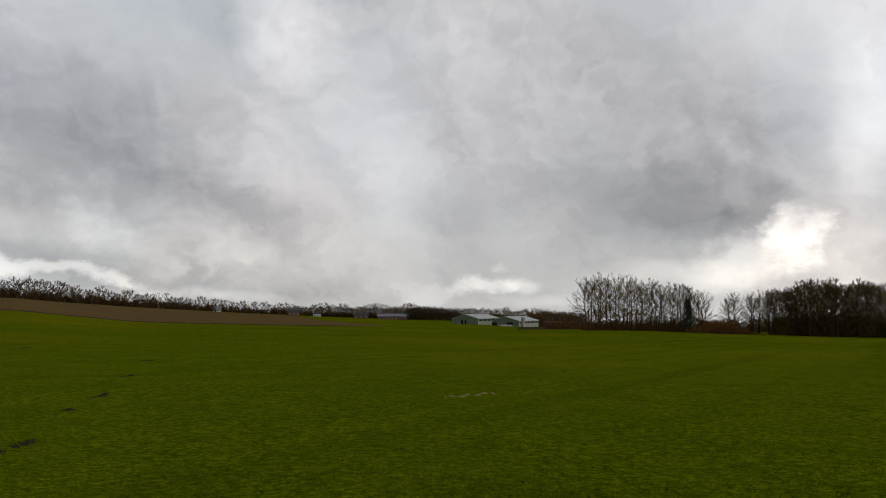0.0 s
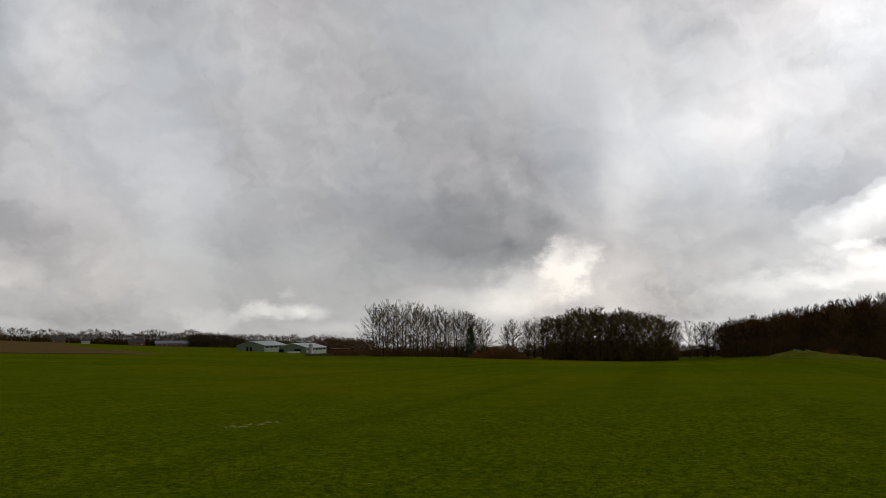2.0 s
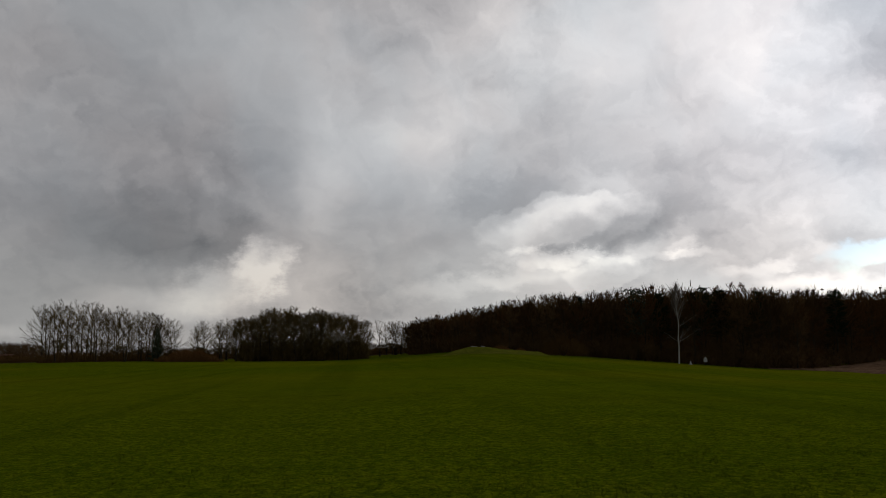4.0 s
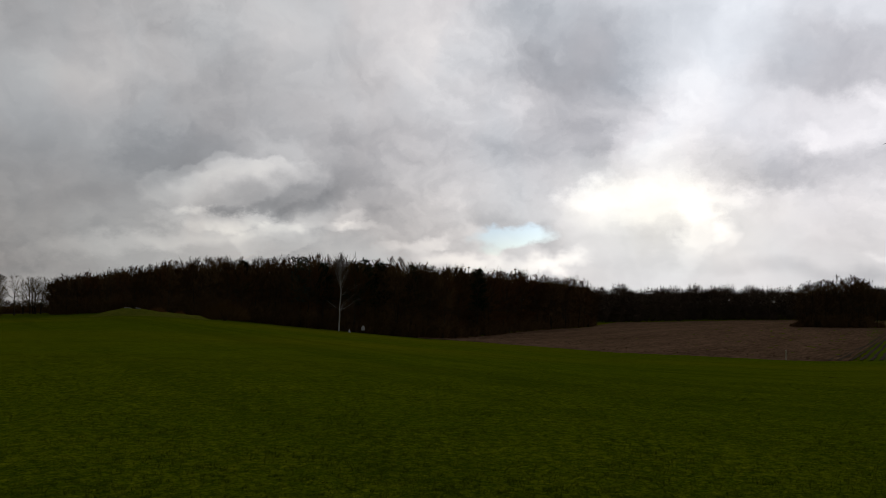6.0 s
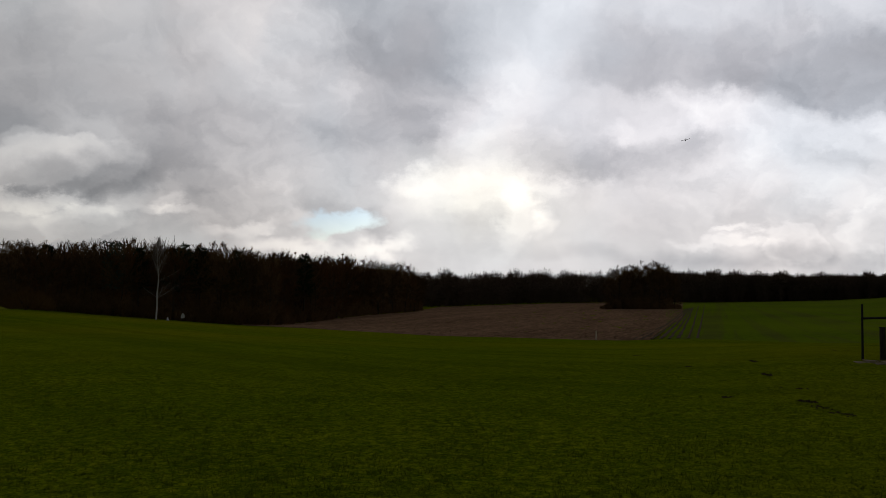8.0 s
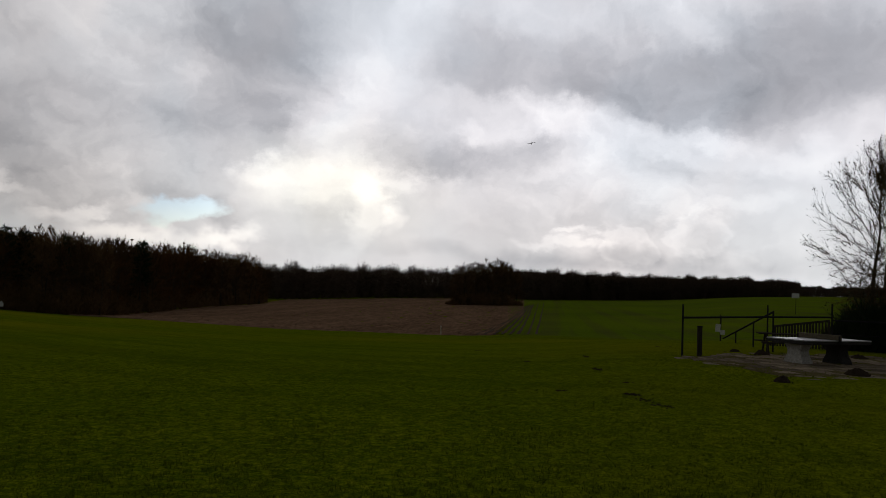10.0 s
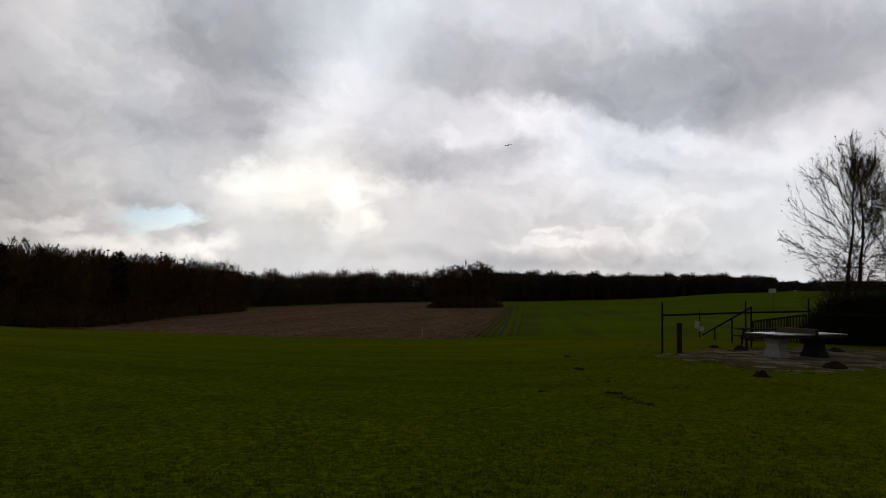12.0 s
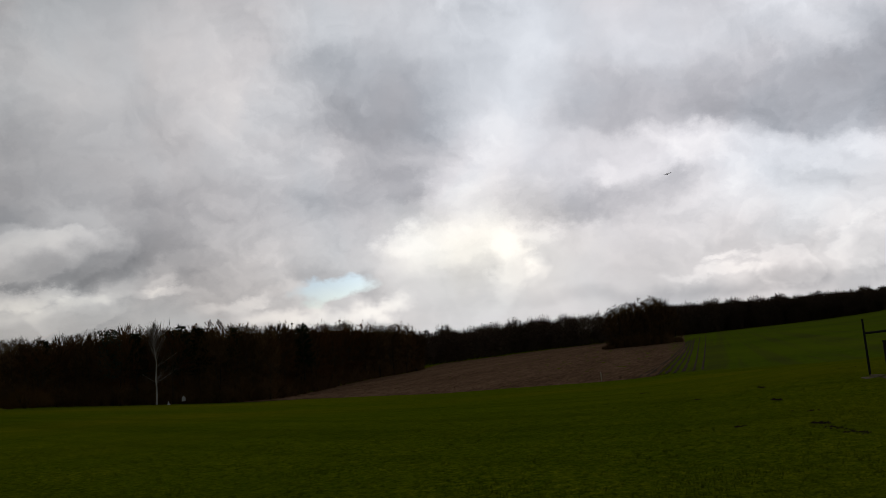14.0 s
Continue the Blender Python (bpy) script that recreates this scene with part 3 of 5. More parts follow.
patch("field", [102, 105.5, 113, 123, 126.5, 145, 152, 156], [86, 83, 71, 63.5, 61.5, 59.5, 59, 120],
      [90, 92, 115, 158, 215, 300, 310, 320], 260, 90, SOIL, 0.10, "brown ploughed field with clods and furrows", "field", rough=0.22)
patch("field", [153.5, 158, 163, 171, 178, 190, 203], [59, 58.5, 57, 54.5, 52, 50, 48], [310, 322, 330, 345, 345, 340, 330], 120, 60, CROP, 0.07,
      "young green crop field with faint rows", "field", rough=0.08)

# ---- grass blades near the camera ----
def build_blades():
    """Tufts of short blades, thickest where the meadow lies near."""
    tufts, each = 52000, 6
    rng = np.random.default_rng(4)
    a = np.radians(rng.uniform(-36, 120, tufts))
    r = 6.5 + 26 * rng.random(tufts) ** 1.6
    cx, cy = r * np.sin(a), r * np.cos(a)
    lush = 0.5 + 0.25 * np.sin(cx * 1.9 + 1.3 * np.sin(cy * 1.1)) + 0.25 * np.sin(cy * 2.3 + 1.7 * np.sin(cx * 0.8))
    n = tufts * each
    lush = np.repeat(lush * rng.uniform(0.5, 1.3, tufts), each)
    x, y = np.repeat(cx, each) + rng.normal(0, 0.03, n), np.repeat(cy, each) + rng.normal(0, 0.03, n)
    z = heights(x, y) - 0.005
    w = rng.uniform(0.003, 0.007, n)
    h = rng.uniform(0.012, 0.030, n) + 0.034 * lush * rng.random(n)
    t = rng.uniform(0, 2 * np.pi, n)
    lean = rng.uniform(0.0, 0.05, n)
    lt = rng.uniform(0, 2 * np.pi, n)
    P = np.empty((n, 3, 3))
    P[:, 0] = np.column_stack([x - w * np.cos(t), y - w * np.sin(t), z])
    P[:, 1] = np.column_stack([x + w * np.cos(t), y + w * np.sin(t), z])
    P[:, 2] = np.column_stack([x + lean * np.cos(lt), y + lean * np.sin(lt), z + h])
    me = bpy.data.meshes.new("grass_blades")
    me.from_pydata(P.reshape(-1, 3).tolist(), [], np.arange(3 * n).reshape(-1, 3).tolist())
    me.materials.append(BLADE)
    tagged(new("grass", me), "short mown winter grass", "grass", kind="stuff")


build_blades()


# ---- trees ----
def grow(seed, height, girth, spread, limbs=16, subs=5, twigs=9, first=0.25, upward=0.9, thick=0.016, stems=1, limb=0.42, branch=0.3, fuzz=0.62, fine=1.0):
    """A bare winter tree: trunk with limbs, and a crown of branches and twigs. Returns both as vertices and faces."""
    rng = random.Random(seed)
    TV, TF, CV, CF = [], [], [], []

    def jit(s):
        return Vector((rng.uniform(-s, s), rng.uniform(-s, s), rng.uniform(-s, s)))

    mid, half = height * (0.52 + 0.12 * first), height * (0.48 - 0.12 * first)

    def rounded(p):
        """A point outside the crown's uneven dome is drawn back to it."""
        a = math.atan2(p.y, p.x)
        bulge = 1 + 0.16 * noise.noise((math.cos(a) * 1.6, math.sin(a) * 1.6, p.z * 0.35 + seed * 3.1))
        e = math.sqrt((p.x * p.x + p.y * p.y) / (spread * bulge) ** 2 + ((p.z - mid) / (half * bulge)) ** 2)
        return p if e <= 1 else Vector((0, 0, mid)) + (p - Vector((0, 0, mid))) * (rng.uniform(0.9, 1.0) / e)

    for stem in range(stems):
        line = [Vector((0, 0, -0.2))]
        drift = Vector((rng.uniform(-.06, .06), rng.uniform(-.06, .06), 1))
        if stems > 1:
            a = 2 * math.pi * stem / stems + rng.random()
            line = [Vector((math.cos(a), math.sin(a), 0)) * girth * 0.8 + Vector((0, 0, -0.2))]
            drift = Vector((0.16 * math.cos(a), 0.16 * math.sin(a), 1))
        top = height * (0.8 if stem == 0 else rng.uniform(0.64, 0.78))
        k = 8
        for i in range(k):
            line.append(line[-1] + drift * (top / k) + Vector((rng.uniform(-1, 1), rng.uniform(-1, 1), 0)) * height * 0.012)
        radii = [girth * (1 - 0.93 * (i / k) ** 0.8) for i in range(k + 1)]
        radii[0] *= 1.35
        tube(TV, TF, line, radii, 7)
        for l in range(limbs):
            f = first + (0.97 - first) * ((l + rng.random()) / limbs)
            i = min(int(f * k), k - 1)
            base = line[i].lerp(line[i + 1], f * k - i)
            a = l * 2.4 + rng.uniform(-0.5, 0.5)
            steep = radians(rng.uniform(4, 42) + 44 * (1 - f) ** 0.7 * rng.uniform(0.6, 1.2)) / upward
            d = Vector((math.cos(a) * math.sin(steep), math.sin(a) * math.sin(steep), math.cos(steep)))
            wide = spread * (0.9 + 0.35 * noise.noise((math.cos(a) * 1.3, math.sin(a) * 1.3, seed * 1.7 + f * 2)))
            reach = 0.5
            while reach < height * 0.7:
                q = base + d * (reach + 0.3)
                if (math.hypot(q.x - line[0].x, q.y - line[0].y) / wide) ** 2 + ((q.z - mid) / half) ** 2 > 1:
                    break
                reach += 0.3
            reach *= rng.uniform(0.72, 0.9)
            pts = [base]
            for s in range(4):
                d = (d + Vector((0, 0, 0.10 * upward)) + jit(0.11)).normalized()
                pts.append(rounded(pts[-1] + d * reach * 0.25))
            r0 = min(radii[i] * 0.8, (radii[i] * limb + 0.008) * (0.55 + reach / height))
            tube(TV, TF, pts, [r0, r0 * .75, r0 * .52, r0 * .33, 0.006], 4)
            for s in range(subs):
                g = rng.uniform(0.12, 1.0) ** 0.8 * 3.99
                gi = min(int(g), 3)
                p = pts[gi].lerp(pts[gi + 1], g - gi)
                along = (pts[gi + 1] - pts[gi]).normalized()
                out = Vector((p.x, p.y, p.z - mid * 0.85)).normalized()
                dd = (along * 0.8 + jit(fuzz) + out * 0.45 + Vector((0, 0, 0.08 * upward))).normalized()
                ln = (0.45 + reach * 0.30) * rng.uniform(0.6, 1.1)
                q = p + dd * ln * 0.5
                dd2 = (dd + jit(0.3) + out * 0.25).normalized()
                q, q2 = rounded(q), rounded(q + dd2 * ln * 0.55)
                tube(CV, CF, [p, q, q2], [r0 * branch + thick * .5, r0 * branch * .55 + thick * .4, thick * .4], 3)
                for w in range(twigs):
                    h = rng.random() ** 0.8
                    tp = p.lerp(q, h * 2) if h < 0.5 else q.lerp(q2, h * 2 - 1)
                    td = (dd2 * 0.8 + jit(fuzz) + out * 0.35).normalized()
                    td = rounded(tp + td * fine * rng.uniform(0.35, 1.0) * (0.45 + height * 0.06)) - tp
                    twiglet(CV, CF, tp, td, 1.0, thick, jit(1))
    return TV, TF, CV, CF


def make_tree(name, data, bark, twig, m, label, group, extra=()):
    t = thing(name, m, label, "tree", group)
    raw_part("trunk", data[0], data[1], bark, t)
    raw_part("crown", data[2], data[3], twig, t)
    for nm, V, F, mat in extra:
        raw_part(nm, V, F, mat, t)
    return t


def tree_pose(b, d, rng, scale=1.0):
    p = on_ground(b, d)
    return Matrix.Translation(p) @ Matrix.Rotation(rng.uniform(0, 6.28), 4, "Z") @ Matrix.Scale(scale, 4)


def scatter_trees(protos, places, rng, name):
    """Puts a tree on every place (bearing, reach, height), built from the kinds in turn."""
    for b, d, h in places:
        proto, ph = rng.choice(protos)
        c = copy_thing(proto, Matrix())
        s = h / ph
        c.matrix_basis = tree_pose(b, d, rng) @ Matrix.Diagonal((s * rng.uniform(.85, 1.1), s * rng.uniform(.85, 1.1), s, 1))


PARK = Matrix.Translation((0, 0, -400))


def clear(proto):
    for o in (*proto.children_recursive, proto):
        bpy.data.objects.remove(o)


def family(name, seeds, height, girth, spread, bark, twig, label, group, **kw):
    return [(make_tree(name, grow(s, height, girth, spread, **kw), bark, twig, PARK, label, group), height) for s in seeds]


rng = random.Random(11)
# tall copse by the meadow's edge
copse = family("bare_tree", (1, 2, 3, 4), 14, 0.23, 5.4, DARKBARK, MOSSTWIG, "tall bare winter tree with upright branches in the copse", "trees of the copse",
               limbs=22, subs=9, twigs=18, first=0.16, upward=0.8, thick=0.0095, limb=0.55, branch=0.30, fuzz=0.7, fine=0.62)


def reaching(b, d, bearings, tops):
    """How tall a tree there must be for its top to stand at the skyline's height on the plan's dial."""
    x, y = spot(b, d)
    return 1.8 + math.tan(radians(float(np.interp(b, bearings, tops)) * TURN)) * d * PACE - ground_at(x, y)


places = []
for i in range(36):
    b, d = 17.4 + 14.4 * (i + rng.random()) / 36, 116 + rng.uniform(0, 14)
    places.append((b, d, reaching(b, d, [16, 17.5, 20, 24.4, 27.6, 31.8], [3.0, 4.2, 4.9, 4.2, 3.4, 2.8]) * rng.uniform(.88, 1.04)))
for i in range(13):
    b, d = 34 + 5 * rng.random(), 125 + rng.uniform(0, 12)
    places.append((b, d, reaching(b, d, [33, 35, 39], [1.3, 2.2, 2.6]) * rng.uniform(.88, 1.04)))
for i in range(9):
    b, d = 55.9 + 3.0 * rng.random(), 126 + rng.uniform(0, 8)
    places.append((b, d, reaching(b, d, [55, 57, 60], [1.6, 1.8, 1.7]) * rng.uniform(.9, 1.06)))
scatter_trees(copse, places, rng, "bare_tree")
for p, _ in copse:
    clear(p)

# dense rounded grove
grove = family("bare_tree", (11, 12, 13, 14), 12, 0.16, 4.6, DARKBARK, MOSSTWIG, "dense bare tree with mossy brown twigs in the grove", "trees of the grove",
               limbs=24, subs=8, twigs=22, first=0.1, upward=0.8, thick=0.015, limb=0.45, branch=0.30, fuzz=0.78, fine=0.6)
places = []
for i in range(66):
    b, d = 38.4 + 16 * (i + rng.random()) / 66, 110 + rng.uniform(0, 16)
    places.append((b, d, reaching(b, d, [38, 40, 43.4, 48, 52, 55], [2.4, 3.0, 3.8, 3.7, 3.2, 1.8]) * rng.uniform(.86, 1.04)))
scatter_trees(grove, places, rng, "bare_tree")
for p, _ in grove:
    clear(p)

# the large wood
wood = family("wood_tree", (21, 22, 23, 24, 25), 13, 0.17, 4.8, DARKBARK, DARKTWIG, "dark bare tree at the edge of the wood", "trees of the wood",
              limbs=22, subs=8, twigs=17, first=0.1, upward=0.75, thick=0.021, limb=0.36, fuzz=0.85, fine=0.6)
russet = family("wood_tree", (31, 32), 12, 0.15, 4.6, DARKBARK, RUST, "dark tree with russet twigs in the wood", "trees of the wood",
                limbs=22, subs=8, twigs=18, first=0.1, upward=0.75, thick=0.023, limb=0.36, fuzz=0.85, fine=0.6)


def wood_top(b):
    return float(np.interp(b, [59, 62, 66, 71, 76, 84, 88, 93, 99, 106, 116, 122, 124], [1.8, 2.1, 2.8, 3.6, 4.5, 4.6, 4.9, 4.85, 4.7, 4.3, 3.7, 2.9, 2.0]))


def wood_edge(b):
    return float(np.interp(b, [59, 64, 72, 80, 93, 105.5, 113, 120, 124], [118, 108, 96, 90, 87, 86, 112, 142, 160]))


places = []
for i in range(180):
    u = (i + rng.random()) / 180
    b = 59.8 + 63.7 * u
    deep = rng.random() ** 1.3 * 24
    d = wood_edge(b) + 1.5 + deep
    x, y = spot(b, d)
    h = (1.8 + math.tan(radians(wood_top(b) * TURN)) * d * PACE) - ground_at(x, y)
    places.append((b, d, h * rng.uniform(.86, 1.08)))
scatter_trees(wood + russet, places, rng, "wood_tree")
for p, _ in wood + russet:
    clear(p)


def brush(name, count, where, tall, mat, seed, label, category, sprigs=26, thick=0.03):
    """Undergrowth that nobody could count: leaning twigs in clumps, as one object."""
    rng = random.Random(seed)
    V, F = [], []
    for _ in range(count):
        b, d, s = where(rng)
        p = on_ground(b, d, 0.1)
        h = tall * s * rng.uniform(0.6, 1.1)
        for _ in range(sprigs):
            a, t = rng.uniform(0, 6.28), rng.uniform(0.1, 1.7)
            dv = Vector((math.cos(a) * t, math.sin(a) * t, 1)).normalized()
            st = p + Vector((rng.uniform(-.5, .5), rng.uniform(-.5, .5), rng.uniform(0, 0.65) * h))
            sprig(V, F, st, dv, h * rng.uniform(0.25, 0.55), thick)
    ob = raw_part(name, V, F, mat)
    return tagged(ob, label, category, kind="stuff")


brush("undergrowth", 1500, lambda r: (lambda b: (b, wood_edge(b) + 0.5 + r.random() ** 1.2 * 20, r.uniform(.35, 1.15)))(r.uniform(59.5, 124)), 5.2, DARKTWIG, 5,
      "dark tangled undergrowth inside the wood", "undergrowth", sprigs=30, thick=0.07)
brush("undergrowth", 520, lambda r: (r.uniform(39, 54.5), 111 + r.random() * 14, .25 + r.random() ** 1.5), 6.5, MOSSTWIG, 6,
      "brown tangled undergrowth inside the grove", "undergrowth", sprigs=28, thick=0.05)
brush("undergrowth", 330, lambda r: (r.uniform(17.2, 33), 116 + r.random() * 10, r.random() ** 1.6 + .25), 3.2, BUSH, 7,
      "low brown undergrowth below the copse", "undergrowth", sprigs=26, thick=0.045)
brush("bracken", 190, lambda r: (lambda u: (29.3 + 8 * u, 110 + r.random() * 6, (.25 + .9 * math.sin(math.pi * u)) * r.uniform(.5, 1.05)))((r.random() + r.random()) / 2), 3.3, BRACKEN, 8,
      "dry russet bracken between the copses", "bracken", sprigs=34, thick=0.05)


def far_wood(name, count, bearings, reaches, tops, depth, mat, seed, label, pines=0.0, thick=0.07, low=0.0):
    """A far wood as one object: hundreds of small trees in depth, with broken tops."""
    rng = random.Random(seed)
    V, F = [], []
    for i in range(count):
        b = bearings[0] + (bearings[-1] - bearings[0]) * (i + rng.random()) / count
        d = float(np.interp(b, bearings, reaches))
        top = float(np.interp(b, bearings, tops))
        d2 = d + rng.random() * depth
        p = on_ground(b, d2, 0.2)
        h = (1.8 + math.tan(radians(top * TURN)) * d * PACE - p.z) * rng.uniform(.84, 1.1) * (1.0 + 0.2 * noise.noise((b * 0.8, seed, 0)) + 0.1 * noise.noise((b * 2.7, seed, 4)))
        h = max(h, 3)
        if rng.random() < pines:
            tube(V, F, [p, p + Vector((0, 0, h))], [0.2, 0], 4)
            for k in range(9):
                f = 0.2 + 0.8 * k / 9
                for j in range(5):
                    a = rng.uniform(0, 6.28)
                    w = (1 - f) * h * 0.22 + 0.25
                    sprig(V, F, p + Vector((0, 0, f * h)), Vector((math.cos(a), math.sin(a), 0.15)).normalized(), w, 0.35)
        else:
            tube(V, F, [p, p + Vector((rng.uniform(-.5, .5), rng.uniform(-.5, .5), h * 0.8))], [0.22, 0.08], 4)
            w, tall = h * rng.uniform(0.24, 0.36), h * rng.uniform(0.36, 0.42)
            mid = p + Vector((0, 0, h - tall))
            for k in range(120):
                a, f = rng.uniform(0, 6.28), rng.uniform(-0.7, 1.0)
                r = math.sqrt(1 - f * f)
                ray = Vector((math.cos(a) * r * w, math.sin(a) * r * w, f * tall))
                u = rng.uniform(0.3, 0.8)
                twiglet(V, F, mid + ray * u, (ray.normalized() + Vector((rng.uniform(-.5, .5), rng.uniform(-.5, .5), rng.uniform(-.1, .7)))).normalized(),
                        ray.length * (1 - u) * rng.uniform(0.7, 1.08), thick * 1.0, Vector((rng.uniform(-1, 1), rng.uniform(-1, 1), rng.uniform(-1, 1))))
            for k in range(34):
                a = rng.uniform(0, 6.28)
                dv = Vector((math.cos(a), math.sin(a), rng.uniform(0.5, 1.6))).normalized()
                sprig(V, F, p + Vector((0, 0, rng.uniform(low, 0.4) * h)), dv, w * rng.uniform(0.6, 1.2), thick)
    ob = raw_part(name, V, F, mat)
    return tagged(ob, label, "wood", kind="stuff")


far_wood("far_wood", 640, [118, 124, 127, 137, 148, 160], [200, 208, 215, 270, 300, 330], [2.2, 2.1, 2.15, 2.35, 2.35, 2.4], 40, FARTWIG, 31,
         "dark far wood behind the ploughed field", pines=0.35, thick=0.16)
far_wood("far_wood", 800, [153, 157, 171, 180, 187.5], [335, 335, 350, 352, 352], [2.6, 2.6, 2.3, 2.4, 2.1], 40, FARTWIG, 32,
         "long dark far wood behind the crop field", pines=0.1, thick=0.18)
far_wood("far_wood", 420, [186, 195, 212], [420, 420, 420], [1.5, 1.7, 1.7], 40, FARTWIG, 33, "dark far trees beyond the crop field", thick=0.18)
far_wood("far_wood", 420, [-21, -10, 0, 8, 14, 18, 60], [620, 620, 560, 560, 560, 560, 560], [.75, .75, .6, .5, .3, -1.0, -1.0], 60, FARTWIG, 34,
         "low far band of bare woodland", thick=0.2)

WB = [59.5, 64, 72, 80, 93, 105.5, 113, 120, 124]
far_wood("wood_interior", 620, WB, [wood_edge(b) + 24 for b in WB], [wood_top(b) - 0.15 for b in WB], 14, DARKTWIG, 35,
         "dark crowded trees deep inside the wood", pines=0.12, thick=0.12)
brush("thicket", 800, lambda r: (r.uniform(13, 60.5), 142 + r.random() * 18, r.uniform(.5, 1.1)), 3.0, BUSH, 14,
      "dark bramble thicket behind the copse", "thicket", sprigs=26, thick=0.09)

# the round clump in the ploughed field
clump = family("clump_tree", (41, 42, 43), 16, 0.24, 6.2, DARKBARK, DARKTWIG, "tall dark tree of the clump amid the ploughed field", "trees of the clump",
               limbs=22, subs=8, twigs=20, first=0.08, upward=0.75, thick=0.03, limb=0.34, fuzz=0.85, fine=0.6)
places = []
for i in range(34):
    u = (i + rng.random()) / 34
    b = 147.0 + 7.9 * u
    tall = float(np.interp(b, [146, 148, 151, 153.5, 155.5], [15.0, 19.0, 21.4, 20.8, 12.5]))
    places.append((b, 190 + rng.uniform(0, 14), tall * rng.uniform(.86, 1.0)))
scatter_trees(clump, places, rng, "clump_tree")
for p, _ in clump:
    clear(p)
brush("undergrowth", 240, lambda r: (lambda b: (b, 189 + r.random() * 12, r.uniform(.4, 1.1) * float(np.interp(b, [146, 148.5, 154, 155.8], [.25, 1, 1, .2]))))(r.uniform(146.2, 155.6)), 6.0, DARKTWIG, 9,
      "dark undergrowth below the clump of trees", "undergrowth", sprigs=30, thick=0.09)

# the line of trees behind the brown field
row = family("row_tree", (51, 52, 53), 12, 0.28, 5.6, DARKBARK, DARKTWIG, "bare roadside tree in the line behind the field", "trees of the far row",
             limbs=18, subs=7, twigs=18, first=0.2, upward=0.75, thick=0.045, limb=0.45, branch=0.4, fuzz=0.8, fine=0.7)
places = []
for i in range(124):
    u = (i + rng.uniform(.2, .8)) / 124
    b = -53 + 51 * u
    d = float(np.interp(b, [-53, -36, -19, -2], [303, 353, 520, 540])) + rng.uniform(0, 14)
    top = float(np.interp(b, [-53, -46, -36, -25, -19, -10, -2], [4.2, 3.9, 2.5, 1.6, 1.2, 1.1, 1.15]))
    x, y = spot(b, d)
    places.append((b, d, max((1.8 + math.tan(radians(top * TURN)) * d * PACE - ground_at(x, y)) * rng.uniform(.72, 1.08), 5)))
scatter_trees(row, places, rng, "row_tree")
for p, _ in row:
    clear(p)
brush("hedge_row", 1300, lambda r: (lambda b: (b, float(np.interp(b, [-53, -36, -19, -2], [306, 356, 525, 545])) + r.random() * 12, r.uniform(.4, 1.1)))(r.uniform(-53, -2)), 8.5, DARKTWIG, 12,
      "dark hedge between the far trees", "hedge", sprigs=24, thick=0.2)


# ---- wood edge: single trees and bushes ----
def conifer(m, height, label, group="pines of the wood"):
    rng = random.Random(int(height * 100))
    TV, TF, CV, CF = [], [], [], []
    tube(TV, TF, [Vector((0, 0, -.2)), Vector((0.1, 0, height * .5)), Vector((0, 0.1, height))], [0.24, 0.15, 0.03], 6)
    for k in range(30):
        f = 0.38 + 0.62 * k / 30
        for j in range(7):
            a = rng.uniform(0, 6.28)
            w = height * 0.23 * (1.05 - f) ** 0.6 * rng.uniform(0.6, 1.1) + 0.3
            d = Vector((math.cos(a), math.sin(a), rng.uniform(0.0, 0.5))).normalized()
            p = Vector((0, 0, f * height))
            sprig(TV, TF, p, d, w, 0.03)
            for s in range(8):
                h = rng.uniform(0.35, 1.0)
                dd = (d + Vector((rng.uniform(-1, 1), rng.uniform(-1, 1), rng.uniform(-.2, .9)))).normalized()
                sprig(CV, CF, p + d * w * h, dd, rng.uniform(0.35, 0.7), 0.09)
    t = thing("pine_tree", m, label, "tree", group)
    raw_part("trunk", TV, TF, DARKBARK, t)
    raw_part("crown", CV, CF, NEEDLE, t)
    return t


def tall_to(b, d, el):
    """The height of a thing on the ground there whose top shows at that elevation on the plan's dial."""
    x, y = spot(b, d)
    return 1.8 + math.tan(radians(el * TURN)) * d * PACE - ground_at(x, y)


rng = random.Random(77)
for b, d, el in ((95.4, 93, 4.75), (97.2, 95, 4.4), (94.2, 96, 4.3), (101.5, 94, 4.1), (109.5, 104, 3.9), (90.3, 96, 4.2), (80.5, 100, 4.2)):
    conifer(tree_pose(b, d, rng), tall_to(b, d, el), "dark pine rising among the bare trees of the wood")
ivied = grow(61, tall_to(87.6, 92, 5.3), 0.22, 3.0, limbs=22, subs=7, twigs=9, first=0.2, upward=0.8, thick=0.03)
IV, IF = [], []
r2 = random.Random(3)
for _ in range(900):
    f = r2.random()
    p = Vector((r2.gauss(0, .9), r2.gauss(0, .9), (0.35 + 0.6 * f) * tall_to(87.6, 92, 5.3)))
    sprig(IV, IF, p, Vector((r2.uniform(-1, 1), r2.uniform(-1, 1), r2.uniform(-.5, 1))).normalized(), 0.45, 0.14)
make_tree("wood_tree", ivied, DARKBARK, DARKTWIG, tree_pose(87.6, 92, rng), "taller leafy tree standing out of the wood", "trees of the wood", [("ivy", IV, IF, IVY)])

